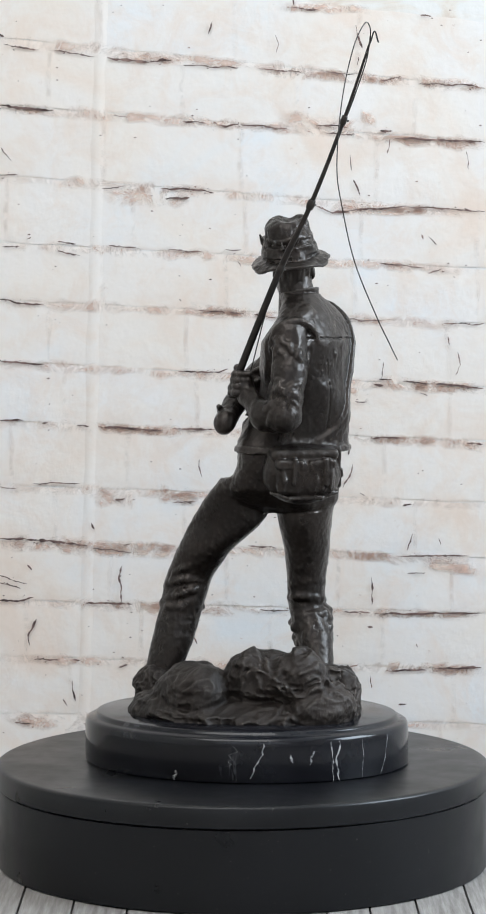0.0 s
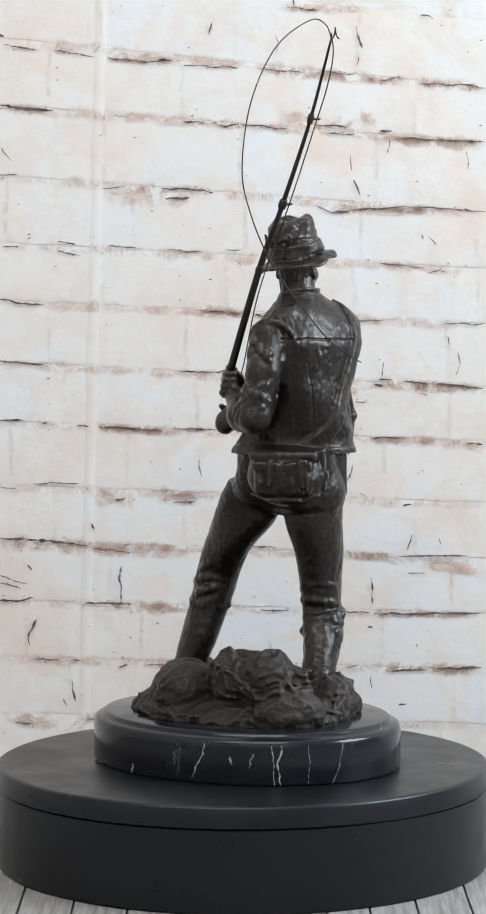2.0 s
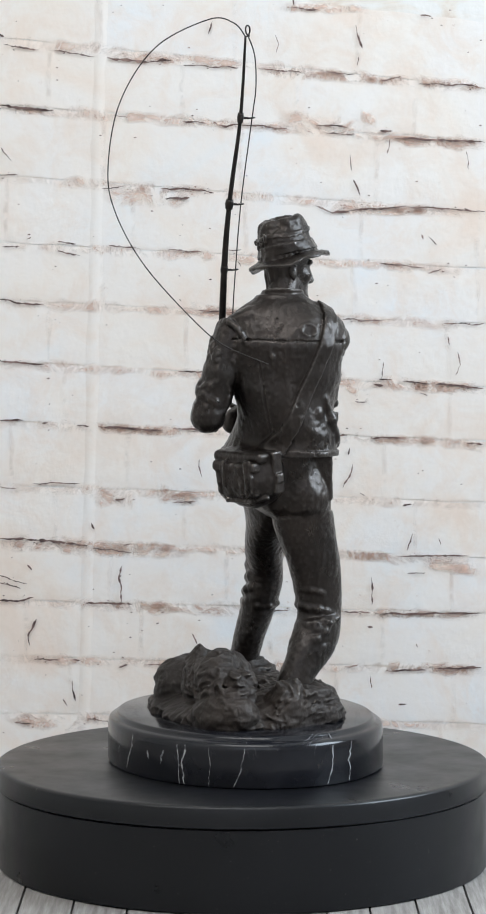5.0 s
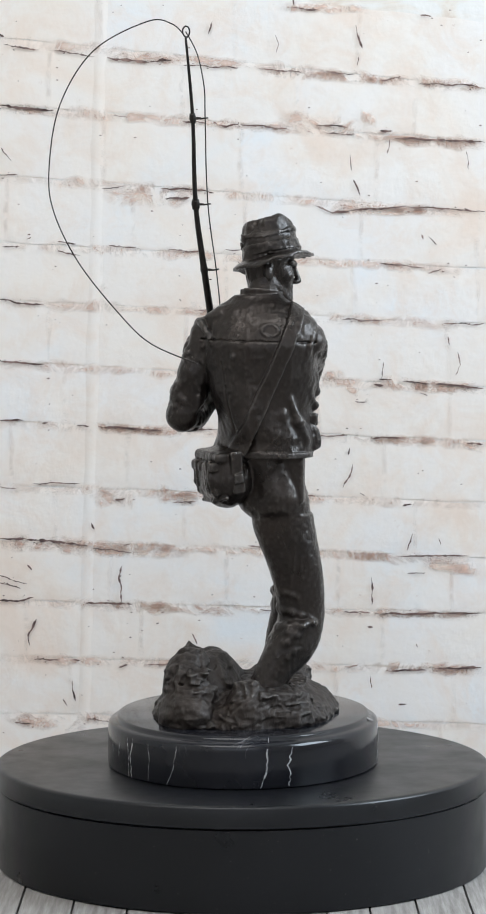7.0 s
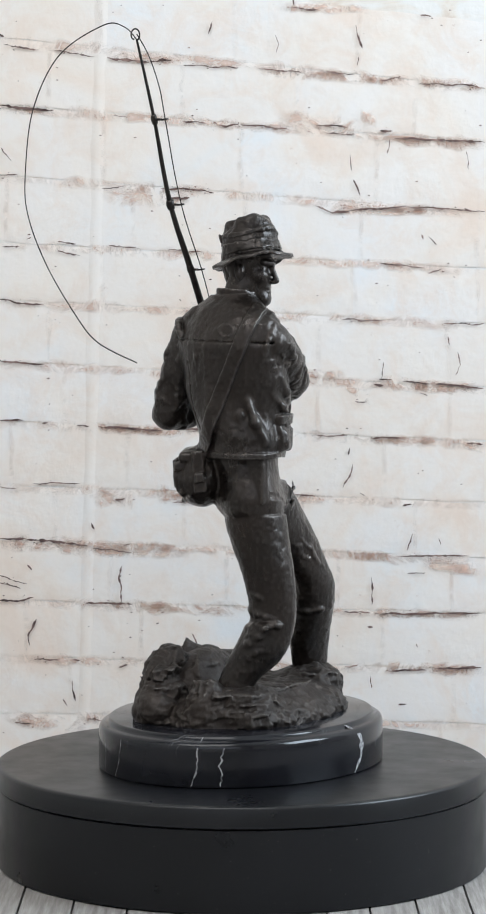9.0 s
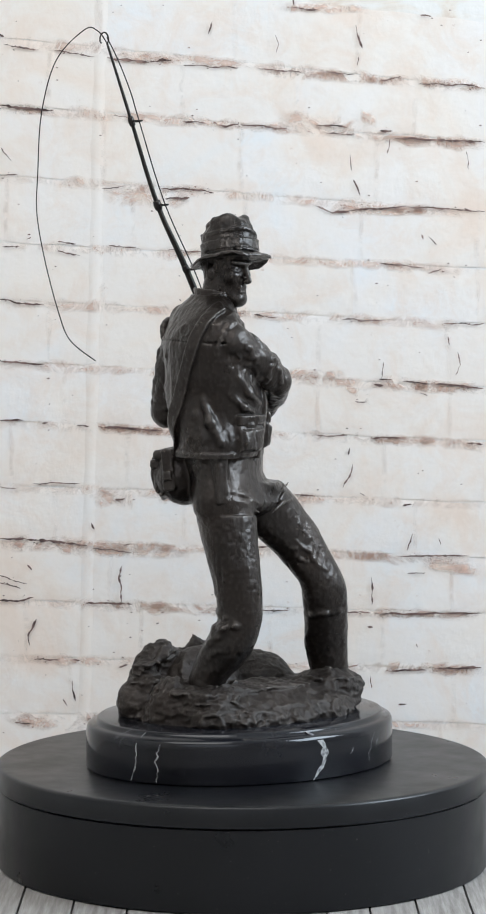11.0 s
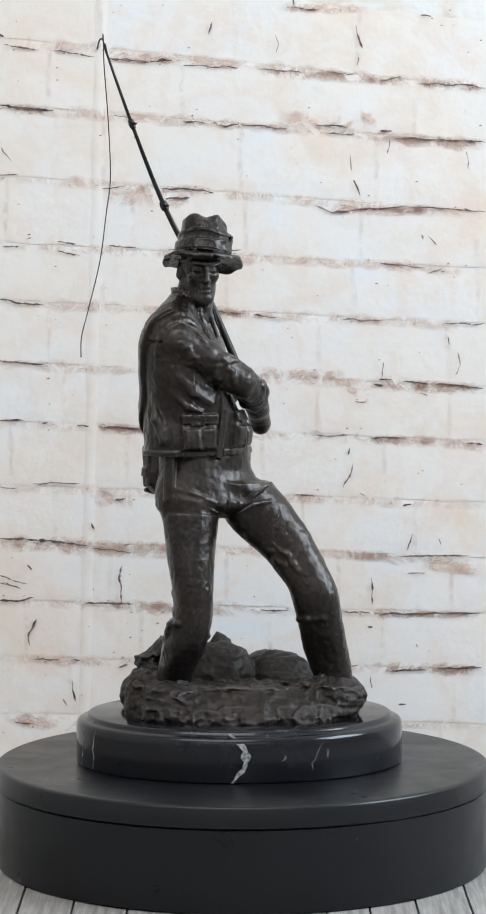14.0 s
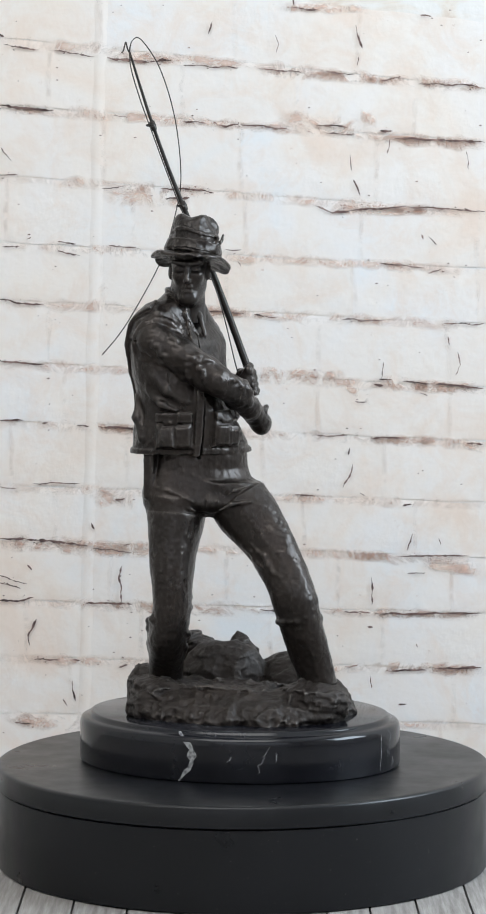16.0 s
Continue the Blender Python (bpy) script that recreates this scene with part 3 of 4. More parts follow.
        clay.chain([(palm[0] + 0.003, palm[1] + 0.0055, palm[2]), (palm[0] - 0.003, palm[1] + 0.0062, palm[2] + 0.0085), (palm[0] - 0.0045, palm[1] + 0.001, palm[2] + 0.0115)], [0.0032, 0.0029, 0.0022], 0.001)
    # creases at the hips and the fly
    clay.chain([(0.030, 0.0400, 0.263), (0.046, 0.0400, 0.269), (0.062, 0.0340, 0.271)], [0.0008, 0.0014, 0.0006], 0.0016)
    clay.chain([(0.032, 0.0410, 0.270), (0.048, 0.0400, 0.277), (0.060, 0.0360, 0.280)], [0.0006, 0.0012, 0.0006], 0.0016)
    clay.chain([(0.014, 0.0400, 0.270), (0.002, 0.0395, 0.278), (-0.010, 0.0350, 0.282)], [0.0005, 0.0010, 0.0005], 0.0026)
    clay.chain([(0.016, 0.0410, 0.262), (0.004, 0.0400, 0.268), (-0.010, 0.0380, 0.270)], [0.0006, 0.0014, 0.0006], 0.0016)
    clay.chain([(0.021, 0.0420, 0.304), (0.0215, 0.0420, 0.282), (0.024, 0.0385, 0.262)], [0.0009, 0.0009, 0.0007], 0.0006, carve=True)
    # crumpled cloth
    s, P = clay.window(clay.lo, clay.lo + clay.step * clay.n)
    near = np.abs(clay.d) < 0.004
    Q = P[near]
    ripple = np.abs(lattice_noise(Q * np.array((1, 1, 0.55), np.float32), 95, 3))
    calm = np.clip((Q[:, 2] - 0.235) / 0.05, 0.42, 1)
    crease = np.clip(1 - 1.6 * np.abs(lattice_noise(Q * np.array((1, 1, 0.7), np.float32) + 0.3, 62, 21)), 0, 1) ** 2 * np.clip(lattice_noise(Q, 30, 23) + 0.35, 0, 1)
    weave = np.abs(lattice_noise(Q * np.array((1, 1, 0.45), np.float32), 210, 14))
    clay.d[near] -= (calm * (0.0009 * crease + 0.0004 * (0.5 - ripple)) + 0.00028 * (0.4 - weave) + 0.00025 * lattice_noise(Q, 420, 5) + 0.0003 * lattice_noise(Q, 48, 9) - 0.0003).astype(np.float32)
    return clay.surface()


def f_back(P):
    return column(PELVIS)[0](P)


def angler_head():
    clay = Clay((-0.004, -0.030, 0.398), (0.080, 0.060, 0.482), 0.00058)
    M = pose(*HEAD, 0, 0, FACE_TURN)            # the face looks along +y of this frame
    at = lambda x, y, z: tuple(M @ Vector((x, y, z)))
    turn = pose(0, 0, 0, 0, 0, FACE_TURN)
    clay.egg(at(0, -0.0005, 0.004), (0.0128, 0.0180, 0.0215), turn, 0.003)
    clay.limb(at(0, -0.004, -0.010), at(0, -0.0045, -0.040), 0.0108, 0.0116, 0.004)
    clay.egg(at(0, 0.0050, -0.0125), (0.0098, 0.0116, 0.0168), turn, 0.005)
    clay.egg(at(0, 0.0122, -0.0232), (0.0050, 0.0042, 0.0046), turn, 0.004)
    for s in (-1, 1):
        clay.limb(at(s * 0.0082, 0.000, -0.014), at(s * 0.0032, 0.0110, -0.0240), 0.0036, 0.0034, 0.005)
        clay.egg(at(s * 0.0072, 0.0112, -0.0066), (0.0040, 0.0044, 0.0040), turn, 0.005)
        clay.egg(at(s * 0.0056, 0.0190, -0.0014), (0.0042, 0.0044, 0.0026), turn, 0.0030, carve=True)
        clay.egg(at(s * 0.0056, 0.0128, -0.0016), (0.0028, 0.0024, 0.0014), turn, 0.0018)
        clay.limb(at(s * 0.0020, 0.0178, 0.0020), at(s * 0.0100, 0.0140, 0.0030), 0.0020, 0.0017, 0.002)
        clay.egg(at(s * 0.0132, -0.0030, -0.0040), (0.0016, 0.0030, 0.0050), turn, 0.0016)
    clay.limb(at(0, 0.0170, 0.0010), at(0, 0.0212, -0.0102), 0.0016, 0.0019, 0.0022)
    clay.egg(at(0, 0.0188, -0.0110), (0.0032, 0.0024, 0.0018), turn, 0.002)
    clay.limb(at(-0.0026, 0.0152, -0.0150), at(0.0026, 0.0152, -0.0150), 0.0011, 0.0011, 0.0016)
    clay.limb(at(-0.0022, 0.0150, -0.0182), at(0.0022, 0.0150, -0.0182), 0.0013, 0.0013, 0.0016)
    clay.limb(at(-0.0018, 0.0168, -0.0167), at(0.0018, 0.0168, -0.0167), 0.0004, 0.0004, 0.0008, carve=True)
    # cropped hair below the hat
    s, P = clay.window(clay.lo, clay.lo + clay.step * clay.n)
    q = (P - np.array(HEAD, np.float32)) @ np.array(turn.to_3x3(), np.float32)
    hair = (np.clip((0.001 - q[..., 1]) / 0.004, 0, 1) * np.clip((q[..., 2] + 0.020) / 0.006, 0, 1)).astype(np.float32)
    near = np.abs(clay.d) < 0.004
    clay.d[near] -= (hair[near] * (0.0006 + 0.0009 * lattice_noise(P[near] * np.array((1, 1, 0.3), np.float32), 420, 2))).astype(np.float32)
    # felt hat: dented crown, band and a drooping brim
    H = pose(0.0350, 0.0172, 0.4475, 10, -7.0, FACE_TURN)
    R, o = np.array(H.to_3x3(), np.float32), np.array(H.translation, np.float32)

    def local(P):
        return (P - o) @ R

    def brim(P):
        q = local(P)
        r = np.hypot(q[..., 0] * 1.06, q[..., 1])
        ang = np.arctan2(q[..., 1], q[..., 0])
        z0 = -0.0020 - 5.0 * np.maximum(r - 0.017, 0) ** 2 * (1 - 0.3 * np.sin(ang)) * 4 + 0.0014 * np.sin(3 * ang + 0.6) * np.clip((r - 0.018) / 0.012, 0, 1) - 0.0006 * np.sin(7 * ang) * np.clip((r - 0.022) / 0.008, 0, 1)
        edge = 0.0300 + 0.0008 * np.sin(2 * ang + 1) + 0.0004 * np.sin(9 * ang)
        return np.maximum(np.abs(q[..., 2] - z0) - 0.0010, r - edge)

    def crown(P):
        q = local(P)
        zz = np.clip(q[..., 2] / 0.030, 0, 1)
        rad = 0.0208 - 0.0052 * zz + 0.0007 * np.sin(9 * zz + 2 * np.arctan2(q[..., 1], q[..., 0]))
        r = np.hypot(q[..., 0] * 1.05, q[..., 1] * 0.97)
        side = r - rad
        top = q[..., 2] - (0.0262 - 0.0012 * np.sin(q[..., 0] * 300 + 1) + 0.002 * lattice_noise(P, 130, 4))
        e = np.stack([side, top], -1) + 0.004
        return np.linalg.norm(np.maximum(e, 0), axis=-1) + np.minimum(e.max(-1), 0) - 0.004
    lo, hi = (0.0, -0.022, 0.425), (0.074, 0.052, 0.482)
    clay.put(brim, lo, hi, 0.0012)
    clay.put(both(crown, beyond(o, tuple(-R[:, 2]))), lo, hi, 0.0022)
    hp = lambda x, y, z: tuple(H @ Vector((x, y, z)))
    clay.egg(hp(0.001, -0.002, 0.031), (0.0062, 0.0120, 0.0050), turn, 0.005, carve=True)
    clay.egg(hp(-0.013, 0.010, 0.027), (0.0045, 0.0050, 0.0060), turn, 0.005, carve=True)
    clay.egg(hp(0.013, -0.011, 0.026), (0.0045, 0.0050, 0.0060), turn, 0.005, carve=True)
    band = lambda P: np.maximum(crown(P) - 0.0010, np.abs(local(P)[..., 2] - 0.0050) - 0.0034)
    clay.put(band, lo, hi, 0.0006)
    cord = lambda P: np.maximum(crown(P) - 0.0009, np.abs(local(P)[..., 2] - 0.0145 - 0.0012 * np.sin(local(P)[..., 0] * 200)) - 0.0010)
    clay.put(cord, lo, hi, 0.0012)
    for k in range(9):                          # flies hooked into the band
        a = radians(150 + 17 * k)
        c = (0.0198 * math.cos(a), 0.0205 * math.sin(a), 0.0085 + 0.002 * (k % 3))
        clay.limb(hp(*c), hp(c[0] * 1.03, c[1] * 1.03, c[2] + 0.005 - 0.003 * (k % 2)), 0.0010, 0.0006, 0.0012)
    near = np.abs(clay.d) < 0.003
    near &= (local(P)[..., 2] > -0.006)
    Q = P[near]
    clay.d[near] -= (0.0008 * (0.5 - np.abs(lattice_noise(Q * np.array((1, 1, 0.7), np.float32), 170, 6))) + 0.0003 * lattice_noise(Q, 420, 8)).astype(np.float32)
    return clay.surface()


def angler_rock():
    clay = Clay((-0.098, -0.098, 0.1035), (0.104, 0.098, 0.178), 0.00095)
    floor_z = STATUE_Z - 0.001
    f, lo, hi = column([(0.104, 0.001, 0.003, 0.083, 0.066, -12), (0.116, 0.001, 0.003, 0.082, 0.066, -12), (0.124, 0.002, 0.004, 0.077, 0.058, -12), (0.133, 0.004, 0.006, 0.054, 0.040, -12)], 2.4)
    clay.put(f, lo, hi, 0.004)
    clay.egg((-0.058, 0.038, 0.125), (0.027, 0.022, 0.017), None, 0.006)
    clay.egg((0.060, 0.014, 0.121), (0.022, 0.030, 0.019), None, 0.008)
    clay.egg((0.074, -0.004, 0.124), (0.012, 0.014, 0.020), None, 0.006)
    s, P = clay.window(clay.lo, clay.lo + clay.step * clay.n)
    N = P * np.array((1, 1, 1.35), np.float32)
    N = N + 0.006 * lattice_noise(P, 60, 19)[..., None]
    warp = lattice_noise(P, 26, 15)
    r1, r2, r3 = np.abs(lattice_noise(N, 40, 11)), np.abs(lattice_noise(N, 98, 12)), np.abs(lattice_noise(N, 215, 16))
    strata = np.abs(((P[..., 2] * 165 + 0.9 * warp + 5 * P[..., 0]) % 1.0) - 0.5)
    ripples = (0.0075 * (0.40 - r1) + 0.0046 * (0.36 - r2) + 0.0022 * (0.36 - r3) + 0.0009 * (strata - 0.25) + 0.0007 * lattice_noise(N, 480, 13)).astype(np.float32)
    clay.d -= ripples * np.float32(0.8)

    def lump(eggs, amount, blend=0.004):
        c = Clay(clay.lo, clay.lo + clay.step * (clay.n - 1), clay.step)
        for at, r, turn in eggs:
            c.egg(at, r, pose(0, 0, 0, *turn), blend)
        clay.d = np.minimum(clay.d, c.d - ripples * np.float32(amount))
    # jagged ridge of two crags
    lump([((0.010, -0.036, 0.134), (0.022, 0.018, 0.023), (0, 20, -20)), ((0.036, -0.042, 0.138), (0.026, 0.017, 0.020), (0, -12, -20)), ((0.0045, -0.0375, 0.153), (0.008, 0.008, 0.0095), (0, 0, 0)),
          ((0.042, -0.0425, 0.154), (0.013, 0.012, 0.0085), (0, 0, 0)), ((0.060, -0.038, 0.136), (0.014, 0.014, 0.014), (0, 0, 0))], 0.85, 0.003)
    # smooth river boulders, the largest leaning on the back of the ridge
    lump([((-0.036, -0.021, 0.122), (0.035, 0.025, 0.029), (8, 6, 130)), ((-0.028, -0.034, 0.130), (0.021, 0.020, 0.020), (0, 20, 0)), ((0.056, -0.046, 0.119), (0.027, 0.018, 0.019), (0, -10, 20)),
          ((0.018, -0.024, 0.132), (0.035, 0.021, 0.0280), (0, 10, -12))], 0.42)
    clay.d = np.maximum(clay.d, (floor_z - P[..., 2]).astype(np.float32))
    return clay.surface()


ROD_LINE = [(-0.0080, -0.0125, 0.3440), (-0.0058, -0.0138, 0.3520), (-0.0020, -0.0160, 0.3640), (0.0262, -0.0290, 0.4370), (0.0476, -0.0368, 0.4836), (0.0706, -0.0410, 0.5434), (0.0890, -0.0478, 0.5985)]


def angler_rod():
    bm = bmesh.new()
    tube(bm, ROD_LINE, [0.0030, 0.0032, 0.0029, 0.0024, 0.0018, 0.0013, 0.0008], 12, 8)
    for i, r in ((4, 0.0032), (5, 0.0025), (3, 0.0029)):
        p, q = Vector(ROD_LINE[i]), Vector(ROD_LINE[i + 1])
        d = (q - p).normalized() * 0.0035
        tube(bm, [p - d, p, p + d], [r * 0.8, r, r * 0.8], 12, 3)
        # guide: a short foot and a ring
        c = p + Vector((0.0012, 0.0078, 0.0))
        tube(bm, [p, p + (c - p) * 0.5, c - Vector((0, 0.002, 0))], [0.0011, 0.0009, 0.0008], 8, 3)
        ring = [c + Vector((0.0026 * math.cos(a), 0.0026 * math.sin(a), 0.0004 * math.sin(a))) for a in [k * math.pi / 6 for k in range(13)]]
        tube(bm, ring, [0.0006] * 13, 6, 2)
    # tip loop
    tip = Vector(ROD_LINE[-1])
    loop = [tip + Vector((0.0005 * k, 0.0026 * math.sin(k * math.pi / 6), 0.0036 - 0.0038 * math.cos(k * math.pi / 6))) for k in range(13)]
    tube(bm, loop, [0.0006] * 13, 6, 2)
    # line through the guides down to the upper hand
    inner = [tip + Vector((0, 0, 0.004)), Vector((0.0870, -0.0395, 0.5870)), Vector((0.0800, -0.0340, 0.5650))]
    inner += [Vector(ROD_LINE[i]) + Vector((0.0014, 0.0086, 0)) for i in (5, 4, 3)] + [Vector((0.0170, -0.0165, 0.4080)), Vector((0.0075, -0.0130, 0.3700)), Vector((0.0040, -0.0145, 0.3560))]
    tube(bm, inner, [0.00046] * len(inner), 6, 8)
    # free end: a wide bow that swings back to the angler
    outer = [tip, (0.0885, -0.0570, 0.6075), (0.0840, -0.0740, 0.6095), (0.0745, -0.1110, 0.5895), (0.0660, -0.1340, 0.5520), (0.0625, -0.1415, 0.5080), (0.0670, -0.1390, 0.4780),
             (0.0765, -0.1225, 0.4420), (0.0930, -0.0945, 0.4050), (0.1030, -0.0745, 0.3860), (0.1108, -0.0435, 0.3725)]
    tube(bm, outer, [0.00046] * len(outer), 6, 10)
    data = bpy.data.meshes.new("rod")
    bm.to_mesh(data)
    bm.free()
    v = np.array([p.co for p in data.vertices])
    v[:, :2] += np.clip((v[:, 2:] - 0.36) / 0.15, 0, 1) * np.array((0.0014, -0.0020))      # the rod leans a little more than it bends
    return v, [list(p.vertices) for p in data.polygons]


def make_statue():
    verts, faces, mats, base = [], [], [], 0
    for k, (v, f) in enumerate((angler_body(), angler_head(), angler_rock(), angler_rod())):
        verts.append(v - np.array((0, 0.0013 if k > 1 else 0, STATUE_Z)))
        faces += [[i + base for i in face] for face in (f.tolist() if isinstance(f, np.ndarray) else f)]
        mats += [(0, 0, 2, 1)[k]] * len(f)
        base += len(v)
    data = bpy.data.meshes.new("angler_statue")
    data.from_pydata(np.concatenate(verts).tolist(), [], faces)
    data.materials.append(BRONZE), data.materials.append(ROD), data.materials.append(ROCK_BRONZE)
    data.polygons.foreach_set("material_index", mats)
    data.polygons.foreach_set("use_smooth", [True] * len(faces))
    data.update()
    ob = new("angler_statue", data)
    ob.location.z = STATUE_Z
    return tagged(ob, "dark bronze angler statue holding a long fishing rod", "statue")


STATUE = make_statue()


# ---------------------------------------------------------------- marble plinth and turntable
LID_Z, LID_R, SEAM = 0.0750, 0.1816, 0.0161
OVAL_TURN = -13


def make_plinth():
    root = new("marble_plinth")
    tagged(root, "oval black marble plinth with white veins, polished, under the bronze", "plinth")
    bm = bmesh.new()
    h = STATUE_Z - LID_Z
    prof = [(0, 0.0), (0.985, 0.0), (0.998, 0.0010), (1.0, 0.0024), (1.0, h - 0.0100), (0.997, h - 0.0072), (0.988, h - 0.0050), (0.972, h - 0.0040), (0.955, h - 0.0036),
            (0.942, h - 0.0030), (0.934, h - 0.0014), (0.926, h - 0.0003), (0.915, h), (0, h)]
    revolve(bm, [(r, z) for r, z in prof], 200, 0.1203, 0.0994)
    body = part("marble_block", bm, MARBLE, root, smooth=True)
    mod = body.modifiers.new("edges", "EDGE_SPLIT")
    mod.split_angle = radians(40)
    # white veins in the polished side
    rnd = random.Random(4)

    def vein(angle, z0, z1, width, sway, branch=0.0):
        bm = bmesh.new()
        n, rows, off = 14, [], 0.0
        for k in range(n + 1):
            s = k / n
            off += rnd.uniform(-1, 1) * sway / n * 2.4 + branch / n
            bow = 0.085 * math.sin(math.pi * s) - 0.17 * max(0.0, s - 0.75) if width > 0.05 else 0.0
            w = width * (0.35 + 0.9 * rnd.random()) * (0.4 + 0.6 * math.sin(math.pi * min(max(s, 0.08), 0.92)))
            z = z0 + (z1 - z0) * s
            over = max(0.0, z - (h - 0.0098)) / 0.0098
            row = []
            for e in (-0.5, 0.5):
                a = radians(angle) + off + bow + e * w
                k2 = 1.0015 - 0.090 * over ** 2.2
                row.append(bm.verts.new((0.1203 * k2 * math.cos(a), 0.0994 * k2 * math.sin(a), min(z, h + 0.0002))))
            rows.append(row)
        for a, b in zip(rows, rows[1:]):
            bm.faces.new((a[0], a[1], b[1], b[0]))
        part("vein", bm, VEIN, root)
    # angles are measured round the oval from its long axis
    for a, z0, z1, w, sway, br in VEINS:
        vein(a, z0, z1, w, sway, br)
    return root


VEINS = [(85, 0.001, 0.0362, 0.0510, 0.03, 0.0), (13.8, 0.001, 0.0355, 0.0154, 0.06, 0.045), (26, 0.002, 0.0310, 0.0112, 0.10, 0.04), (-48, 0.001, 0.0320, 0.0105, 0.03, 0.0),
         (-45.5, 0.001, 0.0315, 0.0154, 0.05, 0.01), (-78, 0.004, 0.0310, 0.0112, 0.06, 0.04), (-26.3, 0.001, 0.0330, 0.0077, 0.05, 0.07), (-35.5, 0.001, 0.0300, 0.0042, 0.04, 0.0),
         (-63, 0.015, 0.0210, 0.0140, 0.03, -0.02), (-57.5, 0.013, 0.0230, 0.0154, 0.03, 0.02), (-105, 0.001, 0.0080, 0.0154, 0.1, 0.0), (-86, 0.012, 0.0270, 0.0049, 0.15, 0.1),
         (102, 0.016, 0.0200, 0.0070, 0.05, 0.0), (113, 0.008, 0.0270, 0.0042, 0.10, 0.02), (165, 0.003, 0.0320, 0.0056, 0.03, 0.0), (118, 0.016, 0.0230, 0.0049, 0.06, 0.0)]


def make_turntable():
    root = new("turntable")
    root.location.x = AXIS_X
    tagged(root, "round satin black display turntable on the printed plank floor", "turntable")
    bm = bmesh.new()
    top = LID_Z - SEAM
    revolve(bm, [(0, 0.0), (LID_R * 0.985, 0.0), (LID_R * 0.992, 0.001), (LID_R * 0.993, 0.003), (LID_R * 0.995, top - 0.0010), (LID_R * 0.992, top - 0.0005), (LID_R * 0.9, top - 0.0005), (0, top - 0.0005)], 220)
    body = part("drum", bm, BLACK, root, smooth=True)
    body.modifiers.new("edges", "EDGE_SPLIT").split_angle = radians(40)
    bm = bmesh.new()
    hgt = LID_Z - top
    revolve(bm, [(0, 0.0), (LID_R - 0.0012, 0.0), (LID_R, 0.0010), (LID_R, hgt - 0.0022), (LID_R - 0.0006, hgt - 0.0009), (LID_R - 0.0020, hgt - 0.0002), (LID_R - 0.0042, hgt), (0, hgt)], 240)
    lid = part("rotating_top", bm, BLACK, root, "thin satin black rotating disc", smooth=True)
    lid.location.z = top
    lid.modifiers.new("edges", "EDGE_SPLIT").split_angle = radians(50)
    return root, lid


PLINTH = make_plinth()
PLINTH_POSE = (0.0026, 0.0002)
TURNTABLE, LID = make_turntable()

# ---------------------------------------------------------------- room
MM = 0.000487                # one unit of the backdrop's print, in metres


def on_wall(a, b, out=0.0):
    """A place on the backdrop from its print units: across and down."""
    return Vector(((a - 417) * MM, WALL_Y - out, 0.2773 - (b - 784) * 0.000490))


def structure(name, lo, hi, mat, label):
    bm = bmesh.new()
    box(bm, lo, hi)
    return tagged(mesh_object(name, bm, mat), label, name.split("_")[0], kind="structure")


# floor and wall are prints; their planks and bricks are built as shallow pieces
FLOOR = structure("floor", (-1.6, -2.9, -0.05), (1.6, WALL_Y + 0.1, -0.006), PLANK, "floor sheet printed with grey weathered planks")
WALL = structure("wall_north", (-1.6, WALL_Y - 0.0008, -0.006), (1.6, WALL_Y + 0.1, 2.3), MORTAR, "printed backdrop of whitewashed brick with beige mortar and dark cracks")
# ceiling and the walls below are unseen, added to give reflections a room
CEILING = structure("ceiling", (-1.6, -2.9, 2.2), (1.6, WALL_Y, 2.3), ROOM_PAINT, "unseen off-white ceiling, added to close the room")
structure("wall_west", (-1.6, -2.9, -0.006), (-1.5, WALL_Y, 2.2), ROOM_PAINT, "unseen off-white wall, added to close the room")


def wall_with_window(name, along, lo, hi, wlo, whi, label):
    """A wall in four pieces round an opening; along is the axis on which it runs."""
    bm = bmesh.new()
    o = 1 - along

    def piece(a0, a1, z0, z1):
        l, h = [0, 0, z0], [0, 0, z1]
        l[along], h[along], l[o], h[o] = a0, a1, lo[o], hi[o]
        box(bm, l, h)
    piece(lo[along], wlo[0], lo[2], hi[2])
    piece(whi[0], hi[along], lo[2], hi[2])
    piece(wlo[0], whi[0], lo[2], wlo[1])
    piece(wlo[0], whi[0], whi[1], hi[2])
    return tagged(mesh_object(name, bm, ROOM_PAINT), label, "wall", kind="structure")


wall_with_window("wall_east", 1, (1.5, -2.9, -0.006), (1.6, WALL_Y, 2.2), (-0.95, 0.62), (0.05, 1.68), "unseen off-white wall, added round the side window's opening")
# unseen wall; its opening is made up for the frontal fill
wall_with_window("wall_south", 0, (-1.5, -2.9, -0.006), (1.5, -2.8, 2.2), (-1.3, 0.8), (0.9, 1.9), "unseen off-white wall, its wide opening added for the back fill")

# brick courses: the height of each joint at the west and the east end of the print
JOINT_W = [-45, 70, 185, 303, 417, 515, 620, 722, 832, 925, 1030, 1127, 1225, 1325]
JOINT_E = [45, 157, 247, 366, 462, 556, 665, 757, 862, 957, 1053, 1150, 1245, 1340]


def joint(k, a):
    return JOINT_W[k] + (JOINT_E[k] - JOINT_W[k]) * a / 834


ENDS = []                    # upright joints between the bricks


